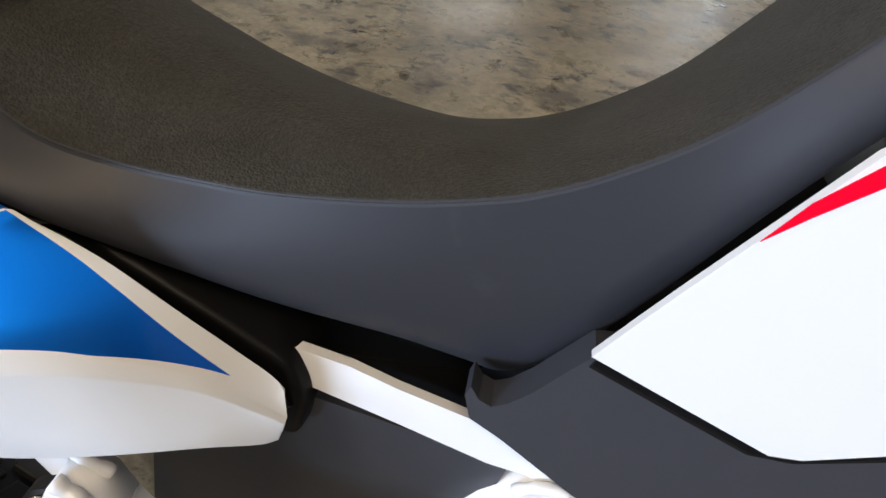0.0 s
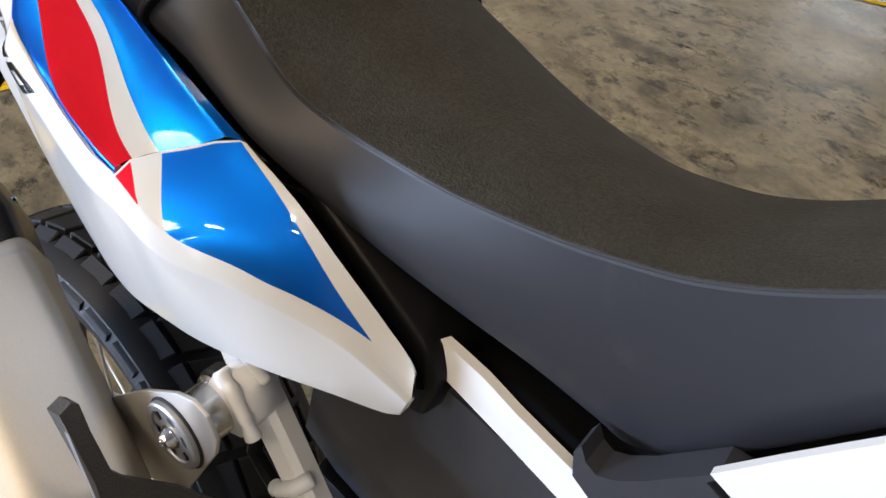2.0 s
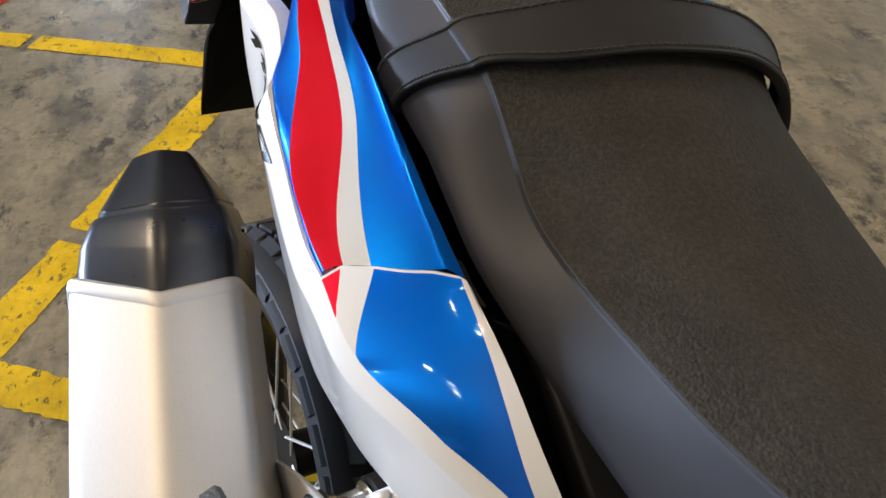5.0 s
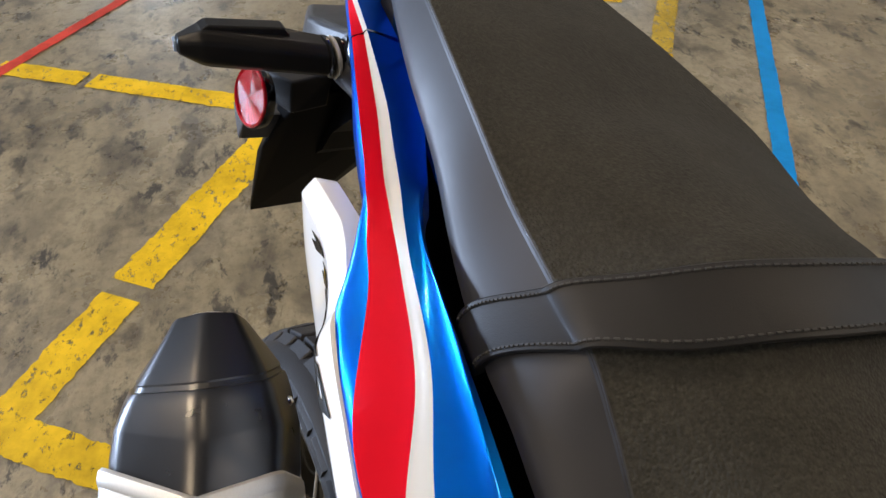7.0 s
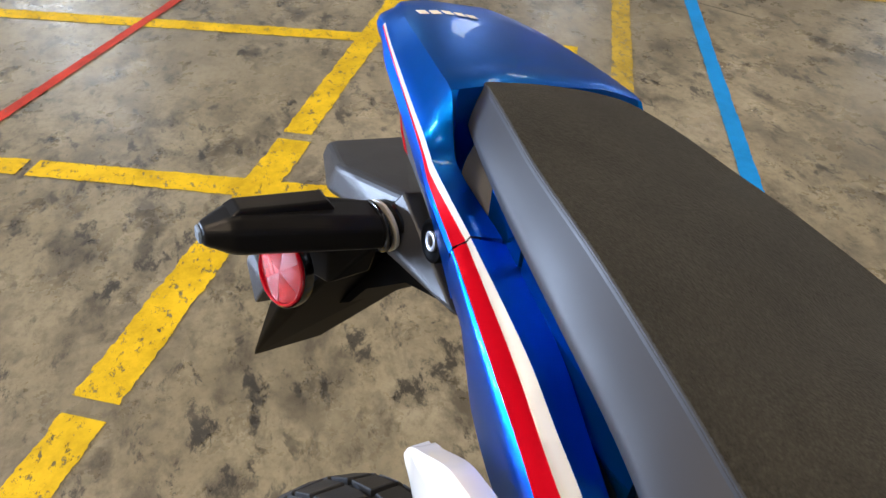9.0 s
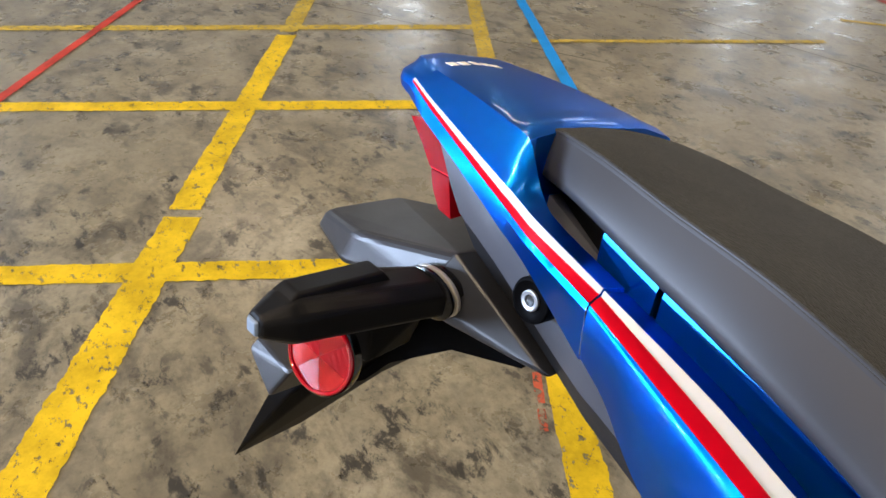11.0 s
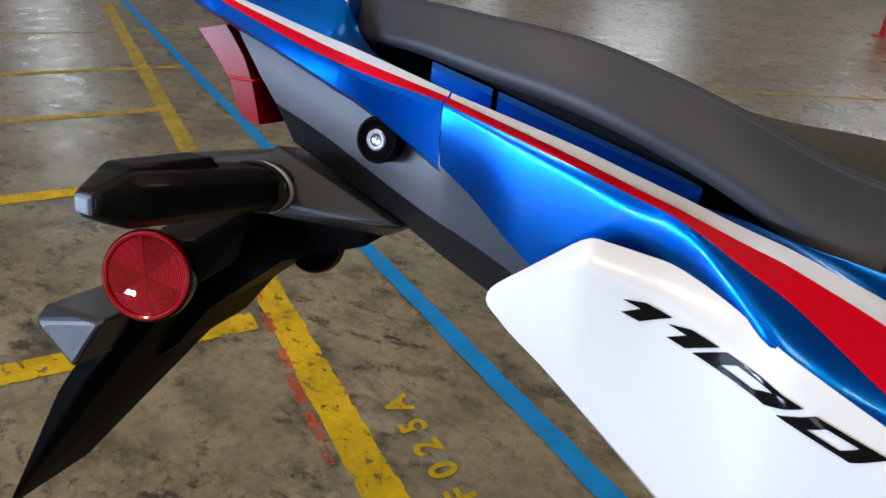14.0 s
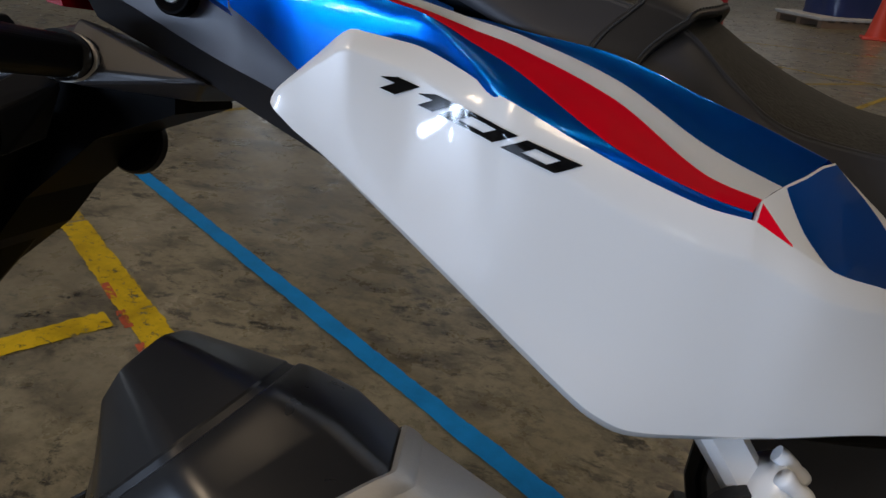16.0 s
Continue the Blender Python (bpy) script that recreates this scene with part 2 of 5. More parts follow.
def floor_paint(name, colour, wear, scale=26.0, dirt=0.5):
    """Paint or tape on the floor, dirty, and worn through in flakes."""
    m = material(name, colour, 0.55, spec=0.08)
    n, l, b = nodes(m)
    co = n.new("ShaderNodeTexCoord").outputs["Object"]
    shade = ramp(n, l, noise_node(n, l, co, 7, 8, 0.7), [(0.35, tuple(k * (1 - dirt) for k in colour)), (0.6, colour)])
    l.new(shade, b.inputs["Base Color"])
    holes = ramp(n, l, noise_node(n, l, co, scale, 8, 0.75, (1, 1.6, 60)), [(wear - 0.02, (0, 0, 0)), (wear + 0.02, (1, 1, 1))])
    l.new(holes, b.inputs["Alpha"])
    return m


CONCRETE = concrete()
YELLOW = floor_paint("yellow_floor_paint", (0.70, 0.475, 0.016), 0.415, dirt=0.40)
OLD_YELLOW = floor_paint("faded_yellow_paint", (0.50, 0.36, 0.06), 0.43)
DULL_YELLOW = floor_paint("dull_yellow_paint", (0.50, 0.36, 0.055), 0.44, dirt=0.45)
BLUE_TAPE = floor_paint("blue_floor_tape", (0.008, 0.25, 0.66), 0.20, dirt=0.25)
RED_LINE = floor_paint("red_floor_paint", (0.52, 0.055, 0.035), 0.34)
FAINT_RED = floor_paint("rubbed_red_floor_paint", (0.42, 0.075, 0.055), 0.46)
SPRAY = floor_paint("red_spray_marks", (0.56, 0.12, 0.06), 0.47, 30)
STENCIL = floor_paint("yellow_stencil_paint", (0.70, 0.49, 0.02), 0.405, 40)
GREEN_TAPE = material("green_tape", (0.30, 0.92, 0.05), 0.5)
JOINT = material("floor_joint", (0.06, 0.05, 0.04), 0.8)


# ---- mesh helpers ----
def mesh_ob(name, bm, mats, parent=None, label="", smooth=True, sharp=27):
    me = bpy.data.meshes.new(name)
    bmesh.ops.recalc_face_normals(bm, faces=bm.faces)
    if smooth:
        for f in bm.faces:
            f.smooth = True
        for e in bm.edges:
            e.smooth = len(e.link_faces) != 2 or e.calc_face_angle(0) < radians(sharp)
    bm.to_mesh(me)
    bm.free()
    for m in mats if isinstance(mats, (list, tuple)) else [mats]:
        me.materials.append(m)
    ob = new(name, me)
    ob.parent = parent
    if label:
        ob["label"] = label
    return ob


def part(name, bm, mats, parent, label="", smooth=True, sharp=27):
    return mesh_ob(name, bm, mats, parent, label, smooth, sharp)


def curve_at(table, x):
    """A smooth value from a short table of rows (x, a, b, ...), by monotone-ish cubic steps."""
    if x <= table[0][0]:
        return list(table[0][1:])
    if x >= table[-1][0]:
        return list(table[-1][1:])
    k = max(i for i in range(len(table) - 1) if table[i][0] <= x)
    p1, p2 = table[k], table[k + 1]
    p0, p3 = table[max(k - 1, 0)], table[min(k + 2, len(table) - 1)]
    h = p2[0] - p1[0]
    s = (x - p1[0]) / h
    out = []
    for a in range(1, len(p1)):
        m1 = (p2[a] - p0[a]) / (p2[0] - p0[0])
        m2 = (p3[a] - p1[a]) / (p3[0] - p1[0])
        out.append((2 * s**3 - 3 * s**2 + 1) * p1[a] + (s**3 - 2 * s**2 + s) * h * m1 + (3 * s**2 - 2 * s**3) * p2[a] + (s**3 - s**2) * h * m2)
    return out


def grid(bm, rows, closed=False, mats=None, caps=False):
    """Faces between rows of points; mats(i, j) gives a face's material slot."""
    vs = [[bm.verts.new(p) for p in row] for row in rows]
    n = len(vs[0])
    for i in range(len(vs) - 1):
        for j in range(n if closed else n - 1):
            q = [vs[i][j], vs[i][(j + 1) % n], vs[i + 1][(j + 1) % n], vs[i + 1][j]]
            f = bm.faces.new(q)
            if mats:
                f.material_index = mats(i, j)
    if caps:
        bm.faces.new(vs[0])
        bm.faces.new(vs[-1][::-1])
    return vs


def bevelled(bm, width, segments=2, angle=30):
    edges = [e for e in bm.edges if len(e.link_faces) == 2 and e.calc_face_angle(0) > radians(angle)]
    bmesh.ops.bevel(bm, geom=edges, offset=width, segments=segments, affect="EDGES", profile=0.5)
    return bm


def slab(outline, thick, axis_a, axis_b, axis_n, origin):
    """A plate: an outline in the plane of axis_a and axis_b, thick along axis_n."""
    bm = bmesh.new()
    o, a, b, n = Vector(origin), Vector(axis_a), Vector(axis_b), Vector(axis_n)
    lo = [bm.verts.new(o + a * x + b * y) for x, y in outline]
    hi = [bm.verts.new(o + a * x + b * y + n * thick) for x, y in outline]
    bm.faces.new(lo)
    bm.faces.new(hi[::-1])
    for i in range(len(lo)):
        j = (i + 1) % len(lo)
        bm.faces.new([lo[i], hi[i], hi[j], lo[j]])
    return bm


def hull(points, width=0.003, segments=2):
    bm = bmesh.new()
    vs = [bm.verts.new(p) for p in points]
    got = bmesh.ops.convex_hull(bm, input=vs)
    bmesh.ops.delete(bm, geom=[v for v in bm.verts if not v.link_faces], context="VERTS")
    bmesh.ops.dissolve_limit(bm, angle_limit=radians(4), verts=bm.verts, edges=bm.edges)
    if width:
        bevelled(bm, width, segments, 12)
    return bm


def tube(points, radius, sides=16, bm=None, caps=True):
    """A round bar along points; radius may be a list."""
    bm = bm or bmesh.new()
    pts = [Vector(p) for p in points]
    rings, up = [], None
    for i, p in enumerate(pts):
        d = (pts[min(i + 1, len(pts) - 1)] - pts[max(i - 1, 0)]).normalized()
        if up is None:
            up = d.orthogonal().normalized()
        up = (up - d * up.dot(d)).normalized()
        side = d.cross(up)
        r = radius[i] if isinstance(radius, (list, tuple)) else radius
        rings.append([p + (up * math.cos(2 * math.pi * k / sides) + side * math.sin(2 * math.pi * k / sides)) * r for k in range(sides)])
    grid(bm, rings, closed=True, caps=caps)
    return bm


def turned(profile, centre, axis, sides=48, bm=None, ring=False):
    """A turned piece: profile rows (along, radius) about the axis; a ring is left open in the middle."""
    bm = bm or bmesh.new()
    c, d = Vector(centre), Vector(axis).normalized()
    up = d.orthogonal().normalized()
    side = d.cross(up)
    rings = [[c + d * a + (up * math.cos(2 * math.pi * k / sides) + side * math.sin(2 * math.pi * k / sides)) * max(r, 1e-4) for k in range(sides)] for a, r in profile]
    grid(bm, rings + rings[:1] if ring else rings, closed=True, caps=not ring)
    bmesh.ops.remove_doubles(bm, verts=bm.verts, dist=1e-7)
    return bm


# ---- the hall ----
def floor_strip(name, a, b, width, mat, z=0.0015):
    a, b = Vector((*a, 0)), Vector((*b, 0))
    d = (b - a).normalized()
    s = Vector((-d.y, d.x, 0)) * width / 2
    bm = bmesh.new()
    n = min(900, max(2, int((b - a).length / 0.008)))
    rows = []
    for i in range(n + 1):
        p = a.lerp(b, i / n)
        w1, w2 = (1 + 0.10 * noise.noise(p * 9 + q) + 0.10 * noise.noise(p * 38 + q) + 0.07 * noise.noise(p * 110 + q) for q in (Vector((0, 0, 0)), Vector((7, 3, 1))))
        rows.append([p + s * w1 + Vector((0, 0, z)), p - s * w2 + Vector((0, 0, z))])
    grid(bm, rows)
    return mesh_ob(name, bm, mat)


bm = bmesh.new()
grid(bm, [[(x, y, 0) for y in (-16, -4, 6, 24)] for x in (-26, -8, 4, 16)])
floor = tagged(mesh_ob("floor", bm, CONCRETE, smooth=False), "stained grey-brown sealed concrete warehouse floor", "floor", kind="structure")


def marking(name, label, a, b, width, mat, z=0.0015):
    return tagged(floor_strip(name, a, b, width, mat, z), label, "floor marking", kind="structure")


WORN = "worn yellow painted bay line on the concrete"
for a, b, w, z in (
    ((-0.80, -0.77), (-1.085, -0.605), 0.105, 0.0015), ((-1.125, -0.585), (-2.06, -0.045), 0.115, 0.0015), ((-2.10, -0.03), (-3.55, 0.794), 0.10, 0.0015),
    ((-2.30, -1.19), (-2.155, -0.88), 0.085, 0.0025), ((-2.14, -0.85), (-1.375, 0.715), 0.085, 0.0025),
    ((-3.6, -1.25), (-2.40, 1.13), 0.085, 0.0025),
    ((-0.40, 0.30), (-1.95, 1.095), 0.085, 0.0015), ((-0.80, -0.86), (-0.30, 0.05), 0.085, 0.0025),
):
    marking("yellow_line", WORN, a, b, w, YELLOW, z)
for a, b, w, z in (((-1.96, 1.10), (-6.4, 3.38), 0.080, 0.0015), ((-3.59, 0.817), (-6.2, 2.30), 0.095, 0.0015), ((-4.5, -0.85), (-3.2, 1.76), 0.075, 0.0025), ((-5.5, -0.5), (-3.9, 2.4), 0.070, 0.0025)):
    marking("yellow_line", "dull worn yellow line on the concrete", a, b, w, DULL_YELLOW, z)
marking("yellow_line", "short bright yellow line on the concrete", (-0.80, 2.508), (0.10, 2.94), 0.030, YELLOW, 0.0030)
for a, b in (((-2.40, 3.60), (0.10, 5.55)), ((-6.0, 1.2), (-4.6, 3.6))):
    marking("yellow_line", "thin faded yellow line on the concrete", a, b, 0.035, OLD_YELLOW, 0.0030)
for a, b in (((-1.2, 8.82), (4.0, 9.0)), ((0.10, 7.20), (2.6, 6.12)), ((0.42, 6.24), (0.95, 6.74)), ((0.70, 5.25), (1.25, 6.62)), ((-2.9, 1.86), (-2.2, 3.2))):
    marking("yellow_line", "thin faded yellow line on the concrete", a, b, 0.045, OLD_YELLOW, 0.0030)
marking("blue_line", "straight line of blue tape on the concrete", (0.9, 0.16), (-7.5, 4.07), 0.055, BLUE_TAPE, 0.0035)
marking("red_line", "faded red painted line on the concrete", (-1.6, -1.58), (-7.8, 2.28), 0.05, RED_LINE, 0.0035)
marking("red_line", "faded red painted line on the concrete", (-6.0, 5.15), (4.0, 2.30), 0.045, FAINT_RED, 0.0035)
for a, b in (((-3.6, 2.75), (2.5, 3.75)), ((-1.2, 6.6), (6.0, 9.9)), ((-7.0, -0.62), (-2.4, 2.05))):
    marking("floor_joint", "thin dark cracked joint in the concrete", a, b, 0.008, JOINT, 0.0008)
DASHES = ((-1.535, 0.846, 0.10, 0.022), (-1.383, 0.758, 0.098, 0.024), (-1.222, 0.668, 0.086, 0.021), (-1.133, 0.612, 0.122, 0.024), (-0.993, 0.536, 0.095, 0.021), (-0.896, 0.481, 0.062, 0.018))
for x, y, run, wide in DASHES:
    d = Vector((0.872, -0.489))
    marking("spray_dash", "short dash of faded red spray paint", Vector((x, y)), Vector((x, y)) + d * run, wide, SPRAY, 0.0020)
bm = slab([(-0.002, 0.0), (0.040, -0.016), (0.086, -0.022), (0.078, 0.045), (0.074, 0.108), (0.028, 0.124), (-0.024, 0.122)], 0.0006, (1, 0, 0), (0, 1, 0), (0, 0, 1), (-1.20, 2.762, 0.001))
tagged(mesh_ob("tape_patch", bm, GREEN_TAPE, smooth=False), "small square of bright green tape on the concrete", "tape")


def letters(text, size, place, turn, mat, label):
    """Painted figures, flat on the floor, one piece each."""
    x = 0.0
    root = tagged(new("floor_stencil"), label, "floor marking")
    root.matrix_world = Matrix.Translation(place) @ Matrix.Rotation(radians(turn), 4, "Z")
    for ch in text:
        cu = bpy.data.curves.new("letter", "FONT")
        cu.body, cu.size, cu.offset = ch, size, 0.0025
        tmp = new("letter_curve", cu)
        me = bpy.data.meshes.new_from_object(tmp.evaluated_get(bpy.context.evaluated_depsgraph_get()))
        bpy.data.objects.remove(tmp)
        me.materials.append(mat)
        ob = new("letter", me)
        ob.parent = root
        ob.location = (x, 0, 0)
        x += size * 0.86
    return root


letters("F025A", 0.085, (-0.556, 0.568, 0.0022), 153, STENCIL, "yellow stencilled bay number painted on the concrete")

# ---- the hall's shell: walls, roof and high windows ----
WALL = grain(material("painted_blockwork", (0.50, 0.48, 0.44), 0.8), 60, 0.3, 0.004, colour_mix=0.4)
ROOF = grain(material("roof_sheeting", (0.32, 0.31, 0.30), 0.7), 30, 0.2, 0.004, colour_mix=0.4)
DAY = bpy.data.materials.new("daylight_pane")
DAY.use_nodes = True
DAY.node_tree.nodes.clear()
e = DAY.node_tree.nodes.new("ShaderNodeEmission")
e.inputs[0].default_value, e.inputs[1].default_value = (0.86, 0.93, 1.0, 1), 6.0
DAY.node_tree.links.new(e.outputs[0], DAY.node_tree.nodes.new("ShaderNodeOutputMaterial").inputs[0])
MULLION = material("grey_window_frame", (0.2, 0.2, 0.2), 0.5, 0.3)


def box(x0, y0, z0, x1, y1, z1):
    bm = bmesh.new()
    bmesh.ops.create_cube(bm, size=1)
    for v in bm.verts:
        v.co = Vector(((x0 + x1) / 2 + v.co.x * (x1 - x0), (y0 + y1) / 2 + v.co.y * (y1 - y0), (z0 + z1) / 2 + v.co.z * (z1 - z0)))
    return bm


X0, X1, Y0, Y1, TOP = -20.0, 12.0, -13.0, 19.0, 8.0
for name, dims in (("wall_west", (X0 - 0.3, Y0, 0, X0, Y1, TOP)), ("wall_east", (X1, Y0, 0, X1 + 0.3, Y1, TOP)), ("wall_south", (X0, Y0 - 0.3, 0, X1, Y0, TOP)), ("wall_north", (X0, Y1, 0, X1, Y1 + 0.3, TOP))):
    tagged(mesh_ob(name, box(*dims), WALL, smooth=False), "plain painted warehouse wall", "wall", kind="structure")
tagged(mesh_ob("ceiling", box(X0, Y0, TOP, X1, Y1, TOP + 0.2), ROOF, smooth=False), "grey warehouse roof sheeting", "ceiling", kind="structure")


def window(k, side, middle, half, z0, z1):
    """A tall bright window in the west or the north wall."""
    if side == "west":
        pane, bar = (X0 + 0.01, middle - half, z0, X0 + 0.03, middle + half, z1), (X0 + 0.03, middle - 0.03, z0, X0 + 0.08, middle + 0.03, z1)
    elif side == "north":
        pane, bar = (middle - half, Y1 - 0.03, z0, middle + half, Y1 - 0.01, z1), (middle - 0.03, Y1 - 0.08, z0, middle + 0.03, Y1 - 0.03, z1)
    else:
        pane, bar = (middle - half, Y0 + 0.01, z0, middle + half, Y0 + 0.03, z1), (middle - 0.03, Y0 + 0.03, z0, middle + 0.03, Y0 + 0.08, z1)
    ob = tagged(new("window_%d" % k), "tall bright warehouse window", "window", kind="structure")
    mesh_ob("pane", box(*pane), DAY, ob, smooth=False)
    mesh_ob("mullion", box(*bar), MULLION, ob, smooth=False)


for k, spec in enumerate((("west", 9.6, 0.55, 3.2, 7.4), ("west", -4.5, 1.0, 4.0, 7.2), ("north", -15.2, 0.5, 3.0, 7.2), ("north", -12.0, 0.4, 3.0, 7.2), ("north", -6.9, 1.1, 3.2, 7.4), ("north", -0.6, 1.1, 4.4, 7.6), ("south", 5.2, 0.6, 3.6, 6.4))):
    window(k + 1, *spec)

# ---- far things on the floor ----
CONE = grain(material("orange_cone_plastic", (0.62, 0.05, 0.02), 0.5), 200, 0.1, 0.001, colour_mix=0.3)
POST = grain(material("red_post_paint", (0.42, 0.015, 0.02), 0.4), 60, 0.1, 0.001, colour_mix=0.4)
WOOD = grain(material("pallet_wood", (0.20, 0.13, 0.08), 0.8), 90, 0.4, 0.003, colour_mix=0.6)
SHEET = grain(material("off_white_board", (0.50, 0.48, 0.45), 0.7), 60, 0.2, 0.002, colour_mix=0.4)
WRAP = grain(material("dark_blue_film", (0.02, 0.035, 0.12), 0.30), 40, 0.4, 0.01, colour_mix=0.5)
post = tagged(new("bollard"), "red painted steel bollard standing on the floor", "bollard")
post.location = (-0.50, 8.7, 0)
part("tube", turned([(0.012, 0.10), (1.18, 0.10), (1.21, 0.09), (1.22, 0.05)], (0, 0, 0), (0, 0, 1), 32), POST, post)
part("base_plate", turned([(0, 0.17), (0.010, 0.17), (0.012, 0.165)], (0, 0, 0), (0, 0, 1), 32), POST, post)


def cone():
    ob = tagged(new("traffic_cone"), "orange plastic traffic cone on a square foot", "traffic cone", group="traffic cones")
    part("body", turned([(0.03, 0.15), (0.06, 0.14), (0.70, 0.035), (0.72, 0.028), (0.72, 0.015)], (0, 0, 0), (0, 0, 1), 32), CONE, ob)
    part("foot", bevelled(box(-0.19, -0.19, 0, 0.19, 0.19, 0.03), 0.01), CONE, ob)
    return ob


first = cone()
first.location = (1.50, 11.12, 0)
copy_thing(first, pose(2.5, 11.8, 0))
pallet = tagged(new("pallet"), "brown wooden pallet with goods stacked on it", "pallet")
pallet.location, pallet.rotation_euler = (1.02, 12.75, 0), (0, 0, 0.62)
for y in (-0.50, 0, 0.50):
    part("bearer", box(-0.6, y - 0.05, 0, 0.6, y + 0.05, 0.09), WOOD, pallet, smooth=False)
for k in range(6):
    part("board", bevelled(box(-0.6 + 0.22 * k, -0.55, 0.09, -0.5 + 0.22 * k, 0.55, 0.112), 0.003), WOOD, pallet, smooth=False)
sheet = tagged(mesh_ob("cover_sheet", bevelled(box(-0.66, -0.58, 0, 0.62, 0.56, 0.05), 0.012, 2), SHEET), "off-white board lying on a wooden pallet", "sheet")
sheet.location, sheet.rotation_euler = (1.02, 12.75, 0.113), (0, 0, 0.60)
bm = bmesh.new()
FOLDS = 64
rows = []
for k in range(13):
    h = k / 12
    r = []
    for j in range(FOLDS):
        a = 2 * math.pi * j / FOLDS
        c, d = math.cos(a), math.sin(a)
        q = (abs(c) ** 5 + abs(d) ** 5) ** -0.2
        p = Vector((c * q * 0.46, d * q * 0.42, h * 0.85))
        p *= 1 + 0.035 * noise.noise(p * 6) + 0.02 * noise.noise(p * 17)
        if k == 12:
            p.x, p.y = p.x * 0.9, p.y * 0.9
        r.append((p.x, p.y, h * 0.85))
    rows.append(r)
grid(bm, rows, closed=True, caps=True)
goods = tagged(mesh_ob("wrapped_pack", bm, WRAP), "pack wrapped in creased dark blue film on a pallet", "goods")
goods.location, goods.rotation_euler = (1.12, 12.80, 0.164), (0, 0, 0.62)

# ---- the motorcycle ----
bike = new("motorcycle")
bike.matrix_world = Matrix.Translation((-0.0547, -0.0515, -0.001)) @ Matrix.Rotation(radians(14), 4, "Z") @ Matrix.Rotation(radians(-10), 4, "X")
tagged(bike, "white, blue and red adventure motorcycle leaning on its stand", "motorcycle")

LEAN = radians(8)
MID = Vector((0, 0, 0.976))
NORMAL = Vector((0, math.cos(LEAN), -math.sin(LEAN)))
LOCAL_UP = Vector((0, math.sin(LEAN), math.cos(LEAN)))


def other(p):
    """The same place on the motorcycle's other side."""
    p = Vector(p)
    return p - NORMAL * (2 * (p - MID).dot(NORMAL))

# ---- seat ----
# along, middle, half width at the piping, height of the piping, half width at the hem, height of the hem
SEAT = [
    (-0.315, 0.0, 0.040, 1.004, 0.046, 0.992),
    (-0.300, 0.0, 0.052, 1.016, 0.058, 0.990),
    (-0.260, 0.0, 0.068, 1.019, 0.078, 0.992),
    (-0.210, 0.0, 0.083, 1.015, 0.093, 0.984),
    (-0.150, 0.0, 0.095, 1.008, 0.108, 0.974),
    (-0.090, 0.0, 0.101, 0.991, 0.117, 0.955),
    (-0.040, 0.0, 0.103, 0.972, 0.126, 0.932),
    (0.000, 0.0, 0.104, 0.962, 0.131, 0.917),
    (0.035, 0.0, 0.103, 0.951, 0.1335, 0.908),
    (0.060, 0.0, 0.101, 0.930, 0.134, 0.896),
    (0.090, -0.002, 0.100, 0.909, 0.130, 0.878),
    (0.130, -0.007, 0.095, 0.900, 0.118, 0.858),
    (0.170, -0.012, 0.089, 0.897, 0.106, 0.841),
    (0.210, -0.015, 0.086, 0.897, 0.095, 0.826),
    (0.270, -0.017, 0.082, 0.903, 0.081, 0.808),
    (0.310, -0.017, 0.080, 0.911, 0.073, 0.793),
    (0.330, -0.017, 0.079, 0.917, 0.071, 0.788),
    (0.360, -0.016, 0.078, 0.931, 0.074, 0.808),
    (0.400, -0.015, 0.076, 0.957, 0.079, 0.866),
    (0.440, -0.014, 0.074, 0.996, 0.087, 0.935),
    (0.480, -0.014, 0.070, 1.040, 0.084, 0.985),
]


# how much further the far side reaches than the near one, and the height of the crown
FAR = [
    (-0.315, -0.004, 0.002), (-0.25, -0.014, 0.001), (-0.20, -0.018, 0.0), (-0.15, -0.016, 0.0), (-0.12, -0.006, 0.0), (-0.09, 0.008, 0.003), (-0.06, 0.018, 0.014),
    (-0.03, 0.026, 0.024), (0.0, 0.031, 0.030), (0.03, 0.032, 0.040), (0.06, 0.032, 0.050), (0.09, 0.036, 0.053), (0.12, 0.042, 0.045), (0.15, 0.038, 0.036),
    (0.18, 0.024, 0.030), (0.21, 0.008, 0.025), (0.25, -0.014, 0.018), (0.29, -0.027, 0.008), (0.33, -0.036, 0.002), (0.37, -0.040, 0.001), (0.43, -0.041, 0.001), (0.48, -0.040, 0.002),
]


def seat_section(u):
    mid, hp, wp, hb, wb = curve_at(SEAT, u)
    pv, hv = mid - hp, mid - hb
    near = []
    for k in range(7):  # hem up to the piping, bulging
        s = k / 6
        near.append(Vector((u, hv + (pv - hv) * s - (0.0020 + 0.0035 * max(0, min(1, (u + 0.10) / 0.15))) * math.sin(math.pi * s ** 0.8) + 0.009 * max(0, min(1, u / 0.14)) * max(0, 1 - s / 0.75) ** 1.7, wb + (wp - 0.0025 - wb) * s)))
    near[0] = near[0] + Vector((0, 0.004, 0.001))
    near.append(Vector((u, pv + 0.0005, wp - 0.0010)))  # seam groove
    a = Vector((u, pv + 0.0015, wp + 0.0010))
    out, crown = curve_at(FAR, u)
    far = NORMAL * out - LOCAL_UP * (0.004 if u < 0 else 0.004 * max(0, 1 - u / 0.08))
    z = other(a) + far
    top = [a.lerp(z, k / 14) + LOCAL_UP * (0.001 + crown) * (1 - abs(2 * k / 14 - 1) ** 2.2) for k in range(15)]
    return near + top + [other(p) + far for p in near[::-1]]


